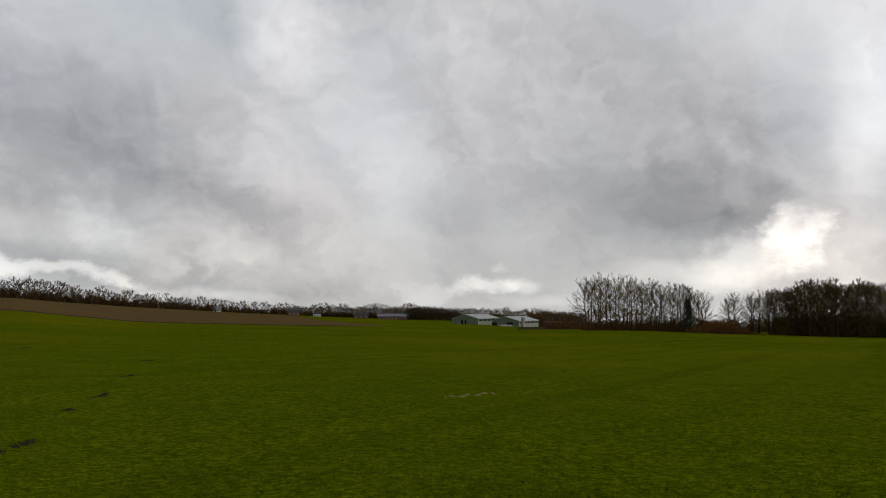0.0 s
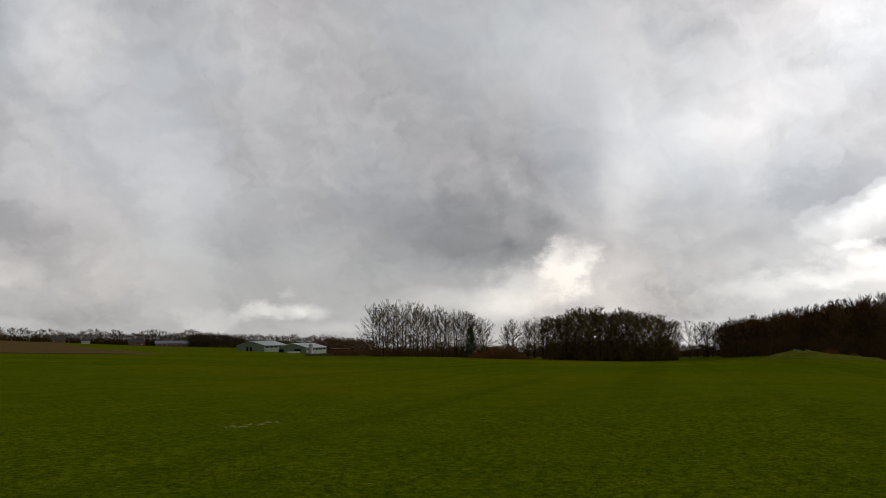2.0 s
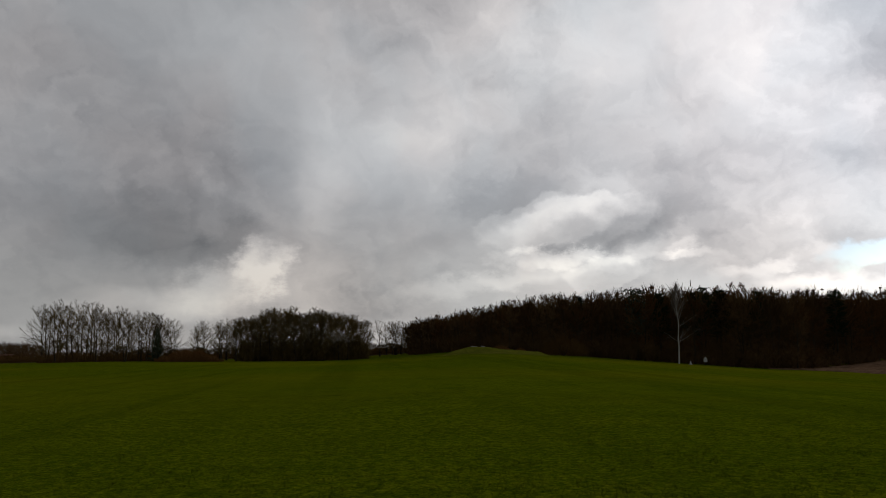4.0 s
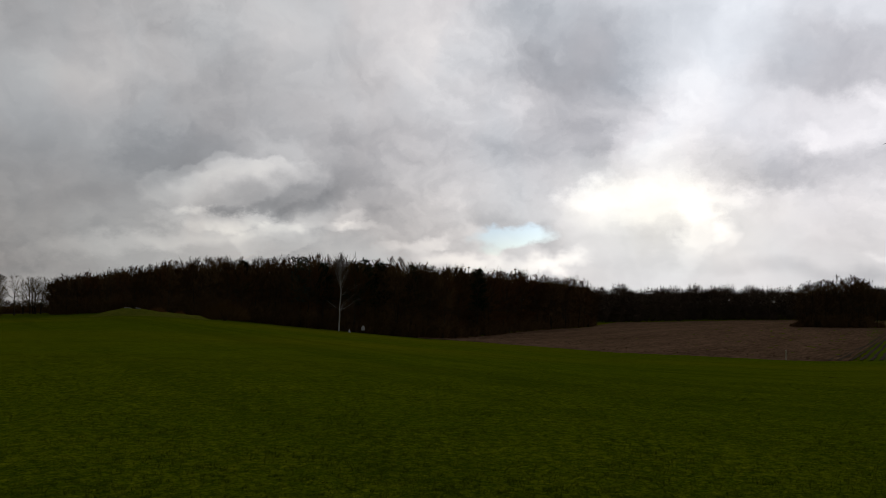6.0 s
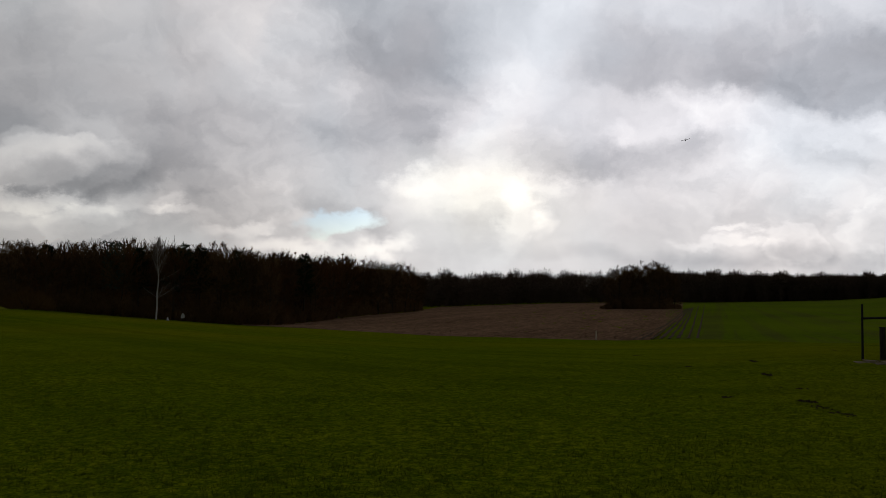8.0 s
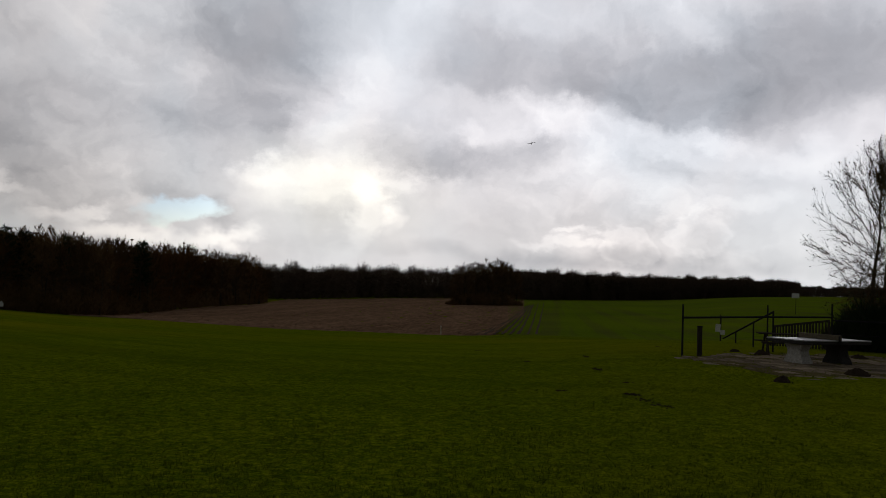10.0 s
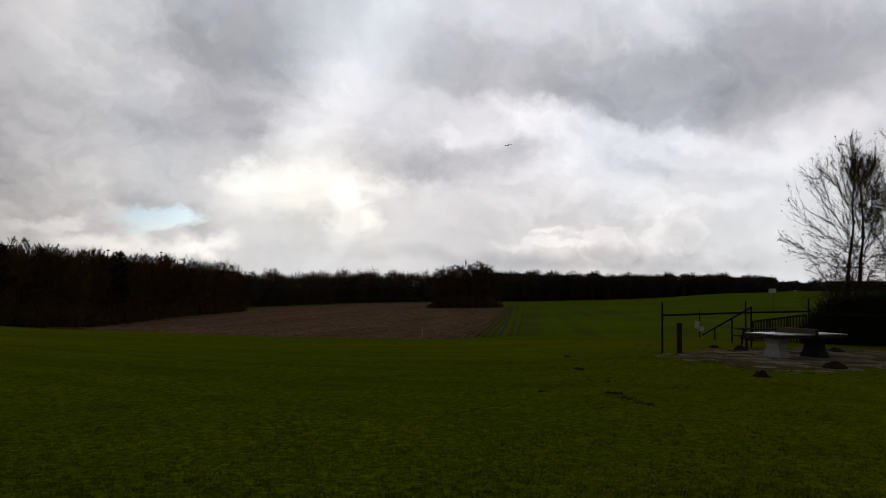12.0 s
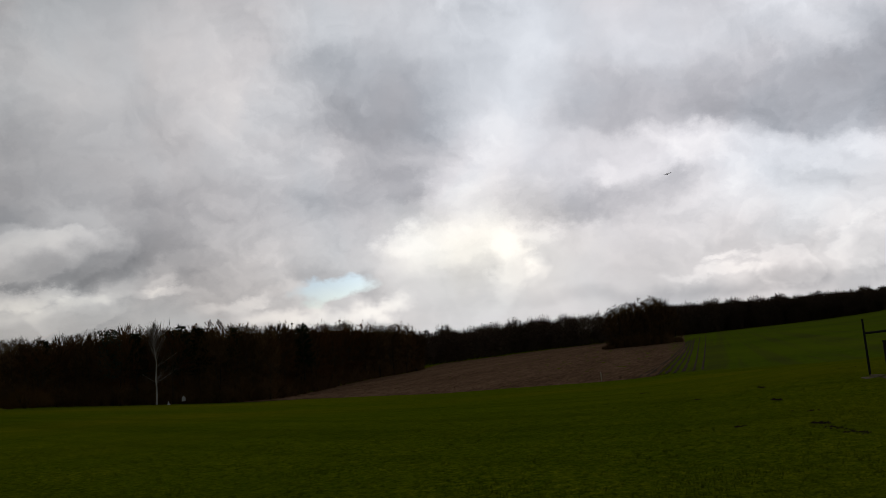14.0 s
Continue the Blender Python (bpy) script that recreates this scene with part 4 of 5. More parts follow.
# ivy-clad trunk in the copse
cop = grow(62, 11.5, 0.2, 3.6, limbs=18, subs=6, twigs=9, first=0.25, upward=1.0, thick=0.02)
IV, IF = [], []
for _ in range(700):
    f = r2.random()
    w = 1.5 * (1 - f) + 0.3
    p = Vector((r2.gauss(0, w * .5), r2.gauss(0, w * .5), 0.2 + 7.5 * f))
    sprig(IV, IF, p, Vector((r2.uniform(-1, 1), r2.uniform(-1, 1), r2.uniform(-.5, 1))).normalized(), 0.4, 0.15)
make_tree("bare_tree", cop, DARKBARK, TWIG, tree_pose(29.7, 115.5, rng), "bare tree with a dark ivy-clad trunk in the copse", "trees of the copse", [("ivy", IV, IF, IVY)])


def birch():
    h = tall_to(92.3, 85.5, 5.6)
    r = random.Random(9)
    TV, TF, CV, CF = [], [], [], []
    line = [Vector((0, 0, -.2)), Vector((.12, 0, h * .1)), Vector((.2, 0, h * .2)), Vector((.12, .05, h * .3)), Vector((.28, 0, h * .4)), Vector((.42, 0, h * .5)),
            Vector((.34, .1, h * .6)), Vector((.1, .1, h * .7)), Vector((-.05, 0, h * .8)), Vector((-.12, 0, h * .96))]
    k = len(line) - 1
    tube(TV, TF, line, [.155, .135, .12, .11, .10, .085, .07, .05, .035, .01], 8)

    def bough(f, a, rise_, ln, r0, twigs, droop):
        i = min(int(f * k), k - 1)
        p = line[i].lerp(line[i + 1], f * k - i)
        d = Vector((math.cos(a), math.sin(a), rise_)).normalized()
        pts = [p]
        for _ in range(4):
            d = (d + Vector((r.uniform(-.15, .15), r.uniform(-.15, .15), r.uniform(-.05, .18) - droop))).normalized()
            pts.append(pts[-1] + d * ln / 4)
        tube(TV, TF, pts, [r0, r0 * .75, r0 * .55, r0 * .38, .006], 4)
        for _ in range(twigs):
            g = r.uniform(.8, 3.99)
            st = pts[int(g)].lerp(pts[int(g) + 1], g - int(g))
            dd = (d + Vector((r.uniform(-.8, .8), r.uniform(-.8, .8), r.uniform(-.7, .6)))).normalized()
            e = st + dd * r.uniform(.4, .9)
            tube(CV, CF, [st, e, e + Vector((dd.x * .25, dd.y * .25, -.45))], [.013, .010, 0], 3)

    # fan of steep boughs at the top, and a few long thin ones lower down
    for _ in range(36):
        f = r.uniform(.55, .95)
        bough(f, r.uniform(0, 6.28), r.uniform(1.3, 2.6), h * .30 * (1.35 - f), .028, 26, .0)
    for _ in range(9):
        bough(r.uniform(.26, .5), r.uniform(0, 6.28), r.uniform(.4, 1.0), h * r.uniform(.22, .34), .02, 12, .03)
    t = thing("birch_tree", Matrix.Translation(on_ground(92.3, 85.5)), "slender white-barked bare birch before the dark wood", "tree")
    raw_part("trunk", TV, TF, BIRCHBARK, t, "white peeling bark")
    raw_part("crown", CV, CF, mottled("pale_birch_twigs", (0.10, 0.085, 0.07), (0.22, 0.185, 0.16), 0.4, 0.9, bump=0), t)


birch()


def bush(b, d, wide, tall, mat, seed, label):
    r = random.Random(seed)
    V, F, SV, SF = [], [], [], []
    for k in range(14):
        a = r.uniform(0, 6.28)
        sprig(SV, SF, Vector((0, 0, -.1)), Vector((math.cos(a) * .7, math.sin(a) * .7, 1)).normalized(), tall * .8, .06)
    for k in range(1500):
        a, u = r.uniform(0, 6.28), r.random() ** .5
        top = math.sqrt(max(0, 1 - u * u)) * tall * (0.85 + .2 * noise.noise((a * 2, u * 3, seed)))
        p = Vector((math.cos(a) * u * wide / 2, math.sin(a) * u * wide / 2, r.random() * top * .8))
        dv = Vector((math.cos(a) * u, math.sin(a) * u, r.uniform(.4, 1.4))).normalized()
        sprig(V, F, p, dv, r.uniform(.4, .9) * tall * .22, .045)
    t = thing("bush", Matrix.Translation(on_ground(b, d)), label, "bush")
    raw_part("stem", SV, SF, DARKBARK, t)
    raw_part("crown", V, F, mat, t)
    return t


bush(78.7, 86.5, 8.6, 4.7, BUSH, 3, "large rounded russet bush before the wood")
bush(71.0, 84.5, 3.4, 1.9, BRACKEN, 4, "small dry bush on the grass mound")
bush(73.4, 84, 2.2, 1.4, BRACKEN, 5, "small dry bush on the grass mound")
bush(33.6, 113, 3.4, 1.9, BRACKEN, 6, "dry russet bush at the copse's end")


def mound():
    V, F, n, k = [], [], 40, 14
    c = on_ground(70.2, 82)
    side = Vector((spot(75, 82)[0] - spot(62, 82)[0], spot(75, 82)[1] - spot(62, 82)[1], 0)).normalized()
    away = Vector((c.x, c.y, 0)).normalized()
    for i in range(n + 1):
        for j in range(k + 1):
            u, v = -1 + 2 * i / n, -1 + 2 * j / k
            p = c + side * u * 10 + away * v * 5
            prof = np.interp(u, [-1, -.75, -.5, -.15, .1, .4, .8, 1], [0, .5, .95, 1, .7, .6, .55, 0]) * max(0, 1 - v * v)
            z = ground_at(p.x, p.y) - 0.1 + 1.25 * prof + 0.25 * noise.noise((p.x * .7, p.y * .7, 2)) * prof
            V.append((p.x, p.y, z))
    for i in range(n):
        for j in range(k):
            F.append((i * (k + 1) + j, (i + 1) * (k + 1) + j, (i + 1) * (k + 1) + j + 1, i * (k + 1) + j + 1))
    ob = raw_part("mound", V, F, DRYGRASS, soft=True)
    tagged(ob, "low grassy earth mound before the wood", "mound", kind="structure")
    # pale broken slabs on its top
    for off, s in ((-1.2, 1.2), (0.4, 0.8)):
        p = c + side * (off - 2.4)
        bm = box(bmesh.new(), (s, 0.6, 0.18), Matrix.Rotation(0.1, 4, "Y"), 0.04)
        t = part("concrete_slab", bm, CONCRETE)
        t.matrix_basis = Matrix.Translation((p.x, p.y, ground_at(p.x, p.y) + 1.2)) @ Matrix.Rotation(-0.65, 4, "Z")
        tagged(t, "pale broken concrete slab on the mound", "slab", "slabs on the mound")


mound()

# ---- boundary markers ----
def facing(b, p):
    """A pose at p whose y axis points away from the eye's stand."""
    return Matrix.Translation(p) @ Matrix.Rotation(-radians(b * TURN), 4, "Z")


def marker_board(b, d, tall):
    t = thing("marker_board", facing(b, on_ground(b, d)), "small white house-shaped marker board on a post at the wood's edge", "sign")
    part("post", box(bmesh.new(), (.09, .09, tall), Matrix.Translation((0, .06, tall / 2)), .01), TIMBER, t)
    w = tall * .2
    bm = bmesh.new()
    outline = [(-w, .38 * tall), (w, .38 * tall), (w, .72 * tall), (0, tall), (-w, .72 * tall)]
    f = bm.faces.new([bm.verts.new((x, 0, z)) for x, z in outline])
    ext = bmesh.ops.extrude_face_region(bm, geom=[f])
    bmesh.ops.translate(bm, vec=(0, -.03, 0), verts=[v for v in ext["geom"] if isinstance(v, bmesh.types.BMVert)])
    bmesh.ops.recalc_face_normals(bm, faces=bm.faces)
    part("board", bm, WHITE, t)
    return t


marker_board(95.3, 82, 1.5)
t = thing("marker_cone", Matrix.Translation(on_ground(93.6, 83)), "small white marker cone standing on the grass", "marker")
part("body", rod(bmesh.new(), (0, 0, .04), (0, 0, .62), .2, .03, 12), WHITE, t)
part("foot", box(bmesh.new(), (.5, .5, .05), Matrix.Translation((0, 0, .025)), .01), WHITE, t)
t = thing("boundary_stake", Matrix.Translation(on_ground(145.6, 60.2)), "pale wooden boundary stake at the ploughed field's edge", "stake")
part("shaft", box(bmesh.new(), (.13, .13, 1.2), Matrix.Translation((0, 0, .55)), .01), mottled("pale_stake_wood", (.42, .36, .26), (.68, .60, .46), 2, .8), t)
part("tip", rod(bmesh.new(), (0, 0, 1.15), (0, 0, 1.24), .05, .015, 6), WHITE, t)

# ---- buildings far off ----
def barn(b, d, wide, long, eave, ridge, turn, label, doors):
    p = on_ground(b, d)
    t = thing("barn", Matrix.Translation(p) @ Matrix.Rotation(-radians(turn), 4, "Z"), label, "barn", "farm barns")
    th = .3
    for y0, nm in ((0, "gable_wall"), (long - th, "gable_wall")):
        bm = bmesh.new()
        f = bm.faces.new([bm.verts.new(v) for v in ((-wide / 2, y0, -1), (wide / 2, y0, -1), (wide / 2, y0, eave), (0, y0, ridge), (-wide / 2, y0, eave))])
        ext = bmesh.ops.extrude_face_region(bm, geom=[f])
        bmesh.ops.translate(bm, vec=(0, th, 0), verts=[v for v in ext["geom"] if isinstance(v, bmesh.types.BMVert)])
        bmesh.ops.recalc_face_normals(bm, faces=bm.faces)
        part(nm, bm, BARNGREEN, t)
    for s in (-1, 1):
        part("side_wall", box(bmesh.new(), (th, long - 2 * th, eave + .9), Matrix.Translation((s * (wide / 2 - th / 2), long / 2, (eave - 1.1) / 2))), BARNGREEN, t)
        ang = math.atan2(ridge - eave, wide / 2)
        ln = math.hypot(ridge - eave, wide / 2) + .8
        bm = box(bmesh.new(), (ln, long + 1.2, .18))
        r = part("roof_sheet", bm, BARNROOF, t, "light corrugated roof sheets")
        r.matrix_basis = Matrix.Translation((s * (wide / 4 + .25), long / 2, (eave + ridge) / 2 + .05)) @ Matrix.Rotation(s * ang, 4, "Y")
    part("ridge_cap", box(bmesh.new(), (.8, long + 1.3, .16), Matrix.Translation((0, long / 2, ridge + .22)), .04), BARNROOF, t)
    # unlit interiors are painted: dark panels laid on the closed walls
    for x, w, h in doors:
        part("doorway", box(bmesh.new(), (w, .16, h), Matrix.Translation((x, -.05, h / 2 - .1))), OPENING, t, "dark panel standing in for an open doorway's shade")
    for k in range(5):
        part("wall_opening", box(bmesh.new(), (.1, long / 7, 1.3), Matrix.Translation((wide / 2 + .03, long * (k + .6) / 5.2, eave - 1.2))), OPENING, t)
    return t


barn(2.75, 338, 21, 40, 4.1, 7.0, 27, "long pale green barn with a light sheet roof", [(-2.4, 1.6, 3.0), (0.4, 1.4, 3.0)])
barn(7.75, 332, 21, 40, 3.7, 6.6, 27, "long pale green barn with dark doorways and a light roof", [(-8.4, 3.6, 2.6), (3.8, 4.6, 2.7)])
sx_, sy_ = spot(9.95, 327)
t = thing("silo", Matrix.Translation((sx_, sy_, ground_at(sx_, sy_))), "small round concrete silo beside the barn", "silo")
part("shaft", rod(bmesh.new(), (0, 0, -.5), (0, 0, 6.6), 1.5, 1.5, 16), CONCRETE, t)
part("cap", rod(bmesh.new(), (0, 0, 6.6), (0, 0, 7.3), 1.65, .3, 16), BARNROOF, t)
t = thing("water_trough", facing(7.9, on_ground(7.9, 322)), "long white tank lying on the farmyard", "tank")
part("body", box(bmesh.new(), (8.5, 1.6, 1.0), Matrix.Translation((0, 0, .5)), .1), WHITE, t)
part("rim", box(bmesh.new(), (8.7, 1.8, .12), Matrix.Translation((0, 0, 1.05)), .03), WHITE, t)


def open_shed(b, d, wide, tall):
    t = thing("open_shed", facing(b, on_ground(b, d)), "open rust-brown timber shed frame beyond the meadow", "shed")
    for x in (-wide / 2, -wide / 6, wide / 6, wide / 2):
        for y in (0, 5):
            part("post", box(bmesh.new(), (.25, .25, tall + .6), Matrix.Translation((x, y, tall / 2 - .3))), BRICKRED, t)
    part("roof", box(bmesh.new(), (wide + 1, 6.4, .2), Matrix.Translation((0, 2.5, tall + .25)) @ Matrix.Rotation(.08, 4, "X")), BRICKRED, t)
    part("back_wall", box(bmesh.new(), (wide, .15, tall * .7), Matrix.Translation((0, 5.2, tall * .35))), BRICKRED, t)


open_shed(13.6, 330, 12, 4.2)


def house(b, d, wide, deep, eave, ridge, wall, roof, label, windows=3):
    t = thing("house", facing(b, on_ground(b, d)), label, "house", "far houses")
    part("wall", box(bmesh.new(), (wide, deep, eave + 1), Matrix.Translation((0, deep / 2, eave / 2 - .5))), wall, t)
    bm = bmesh.new()
    o = .4
    v = [bm.verts.new(q) for q in ((-wide / 2 - o, -o, eave), (wide / 2 + o, -o, eave), (wide / 2 + o, deep + o, eave), (-wide / 2 - o, deep + o, eave),
                                   (-wide / 2 - o, deep / 2, ridge), (wide / 2 + o, deep / 2, ridge))]
    for f in ((0, 1, 5, 4), (2, 3, 4, 5), (0, 4, 3), (1, 2, 5), (3, 2, 1, 0)):
        bm.faces.new([v[i] for i in f])
    part("roof", bm, roof, t)
    for k in range(windows):
        x = -wide / 2 + wide * (k + .5) / windows
        w = part("window", box(bmesh.new(), (1.2, .1, 1.3), Matrix.Translation((x, -.04, eave * .5))), WHITE, t)
        part("pane", box(bmesh.new(), (1.0, .06, 1.1), Matrix.Translation((x, -.08, eave * .5))), GLASSDARK, w)
    part("chimney", box(bmesh.new(), (.7, .7, 1.6), Matrix.Translation((wide * .3, deep / 2, ridge + .2))), BRICKRED, t)


house(-27.6, 440, 9, 7, 3.2, 5.0, WHITE, ROOFGREY, "white flat-fronted house among the far trees", 4)
house(-23.0, 500, 8, 7, 2.6, 4.2, WHITE, ROOFGREY, "low white house before the far trees")
house(-18.4, 480, 12, 8, 3.0, 6.0, BRICKRED, ROOFDARK, "low brick house with a dark roof")
house(-15.6, 515, 8, 7, 2.6, 4.4, WHITE, ROOFDARK, "low white house with a dark roof")
house(-10.2, 500, 16, 9, 3.0, 6.5, BRICKRED, ROOFDARK, "brick farmhouse with a dark roof behind the fields")
house(-6.6, 480, 26, 10, 3.2, 6.0, BRICKRED, ROOFGREY, "long brick stable with a grey slate roof", 6)
house(-4.6, 500, 10, 8, 3.2, 6.5, BRICKRED, ROOFGREY, "brick house with a grey roof behind the fields")
far_wood("tree_belt", 70, [-4.5, 0, 2], [480, 470, 470], [.75, .7, .2], 25, TWIG, 41, "bare trees beside the barns", thick=.12)
far_wood("tree_belt", 60, [10.5, 13, 17.5], [400, 400, 400], [-.1, .2, .1], 25, DARKTWIG, 42, "bare trees behind the farm shed", thick=.12)

# ---- paved corner with the table-tennis table ----
FENCE_A, FENCE_B, FENCE_C, FENCE_D = (174.8, 16.2), (184.2, 19.0), (190.9, 20.0), (199.5, 20.2)


def steel_fence():
    t = thing("rail_fence", Matrix.Translation(on_ground(*FENCE_A)), "dark steel rail fence with tall thin posts beside the paving", "fence")
    o = on_ground(*FENCE_A)
    tops = []
    for (b, d), h, r in ((FENCE_A, 1.75, .038), (FENCE_B, 1.8, .036), (FENCE_C, 1.95, .04), (FENCE_D, 1.3, .045)):
        p = on_ground(b, d) - o
        bm = rod(bmesh.new(), p + Vector((0, 0, -.3)), p + Vector((0, 0, h)), r, r * .8, 8)
        part("post", bm, STEEL, t)
        tops.append(p)
    for i, (z0, z1) in enumerate(((1.3, 1.34), (1.34, 1.42), (1.3, 1.3))):
        part("rail", rod(bmesh.new(), tops[i] + Vector((0, 0, z0)), tops[i + 1] + Vector((0, 0, z1)), .035, n=8), STEEL, t)
    part("wire", rod(bmesh.new(), tops[2] + Vector((0, 0, .75)), tops[3] + Vector((0, 0, .75)), .02, n=6), STEEL, t)
    return t


steel_fence()
t = thing("bollard", Matrix.Translation(on_ground(176.75, 16.4)), "short dark square timber bollard beside the fence", "bollard")
part("shaft", box(bmesh.new(), (.15, .15, 1.2), Matrix.Translation((0, 0, .4)), .012), TIMBER, t)
part("cap", box(bmesh.new(), (.17, .17, .03), Matrix.Translation((0, 0, 1.005)), .008), STEEL, t)


def stair_rail():
    a = Vector((*spot(184.8, 19.3), 1.26))
    e = Vector((*spot(179.4, 26.0), -0.46))
    t = thing("handrail", Matrix.Translation(a), "dark sloping handrail leading down to the field", "handrail")
    part("rail", rod(bmesh.new(), Vector(), e - a, .04, n=8), STEEL, t)
    for f in (0.0, .32, .68):
        p = a.lerp(e, f)
        g = ground_at(p.x, p.y)
        part("post", rod(bmesh.new(), p - a, Vector((p.x, p.y, g - .2)) - a, .035, n=8), STEEL, t)


stair_rail()
t = thing("notice_board", facing(178.9, on_ground(178.9, 26.5)), "two small weathered white notice plates on a post", "sign")
part("post", box(bmesh.new(), (.08, .08, 1.5), Matrix.Translation((.1, .05, .6)), .01), TIMBER, t)
part("plate", box(bmesh.new(), (.26, .03, .42), Matrix.Translation((-.04, 0, .72)) @ Matrix.Rotation(.1, 4, "Y"), .008), WHITE, t)
part("plate", box(bmesh.new(), (.24, .03, .26), Matrix.Translation((.2, -.03, .5)), .008), WHITE, t)
part("finial", rod(bmesh.new(), (.1, .05, 1.3), (.1, .05, 1.5), .06, .01, 6), TIMBER, t)


def balustrade():
    a, e = on_ground(185.0, 23.0), on_ground(190.6, 22.0)
    t = thing("picket_fence", Matrix.Translation(a), "low dark wooden picket fence behind the paving", "fence")
    run = e - a
    n = 18
    turn = Matrix.Rotation(math.atan2(run.y, run.x), 4, "Z")
    for i in range(n + 1):
        f = i / n
        p = run * f
        h = .95 + .35 * f
        w = .12 if i % 6 == 0 else .075
        part("picket", box(bmesh.new(), (w, .04, h), Matrix.Translation(p + Vector((0, 0, h / 2 - .05))) @ turn, .006), TIMBER, t)
    for z0, z1 in ((.9, 1.25), (.3, .4)):
        m = Vector((0, 0, z0)).lerp(run + Vector((0, 0, z1)), .5)
        d = (run + Vector((0, 0, z1 - z0)))
        q = d.to_track_quat("X", "Z").to_matrix().to_4x4()
        part("rail", box(bmesh.new(), (d.length + .1, .06, .09), Matrix.Translation(m + Vector((0, 0, 0))) @ q, .008), TIMBER, t)


balustrade()


def picnic_table(b, d, spin):
    t = thing("picnic_table", facing(b, on_ground(b, d)) @ Matrix.Rotation(spin, 4, "Z"), "dark weathered wooden picnic table with attached benches", "picnic table")
    for k in range(5):
        part("top_board", box(bmesh.new(), (1.8, .135, .04), Matrix.Translation((0, -.3 + .15 * k, .74)), .006), TIMBER, t)
    for s in (-1, 1):
        for k in (0, 1):
            part("bench_board", box(bmesh.new(), (1.8, .14, .04), Matrix.Translation((0, s * (.62 + .15 * k), .44)), .006), TIMBER, t)
        for q in (-1, 1):
            part("leg", box(bmesh.new(), (.06, .1, .95), Matrix.Translation((s * .62, q * .38, .35)) @ Matrix.Rotation(q * .6, 4, "X"), .006), TIMBER, t)
        part("cross_beam", box(bmesh.new(), (.05, 1.6, .1), Matrix.Translation((s * .58, 0, .38)), .006), TIMBER, t)


picnic_table(185.9, 18.6, .2)


def table_tennis():
    near = on_ground(188.0, 15.1)
    t = thing("table_tennis_table", facing(188.0, near) @ Matrix.Rotation(radians(45), 4, "Z"), "outdoor concrete table-tennis table with curved pedestals and a net plate", "table")
    L, W, H = 2.74, 1.525, .76
    # long side runs along x from the near corner, short side along y
    half = L / 2
    for k in (0, 1):
        part("table_top", box(bmesh.new(), (half - .01, W, .035), Matrix.Translation((half * (k + .5), W / 2, H - .0175)), .008), TABLETOP, t, "smooth pale wet playing surface")
    # the backlit edge's shade is put into this slab's dark colour
    part("under_slab", box(bmesh.new(), (L - .01, W - .01, .10), Matrix.Translation((L / 2, W / 2, H - .086)), .012), SHADECON, t, "slab edge with its shade painted dark")
    for k in (.2, .78):
        bm = bmesh.new()
        prof = [(0, .40), (.08, .385), (.25, .29), (.42, .26), (.56, .33), (.64, .44)]
        rows_ = []
        for z, w in prof:
            rows_.append([bm.verts.new((sx * (.17 + .16 * abs(z - .33)), sy * w, z - (.06 if z == 0 else 0))) for sx, sy in ((-1, -1), (1, -1), (1, 1), (-1, 1))])
        for r0, r1 in zip(rows_, rows_[1:]):
            for j in range(4):
                bm.faces.new((r0[j], r0[(j + 1) % 4], r1[(j + 1) % 4], r1[j]))
        bm.faces.new(rows_[0][::-1])
        bm.faces.new(rows_[-1])
        bmesh.ops.bevel(bm, geom=bm.edges[:], offset=.015, segments=1, affect="EDGES")
        bmesh.ops.translate(bm, vec=(L * k, W / 2, 0), verts=bm.verts)
        # sunlit and shaded pedestal tones are painted in; the far one is mossy too
        part("pedestal", bm, CONCRETE if k < .5 else SHADECON, t, "curved pale concrete pedestal" if k < .5 else "curved pedestal dark with moss and painted shade")
    net = part("net", box(bmesh.new(), (.05, W + .2, .16), Matrix.Translation((L / 2, W / 2, H + .08)), .01), NETPLATE, t, "mossy brown net plate")
    for s in (-.06, W + .06):
        part("net_bracket", box(bmesh.new(), (.08, .06, .24), Matrix.Translation((L / 2, s, H + .02)), .008), STEEL, net)


table_tennis()


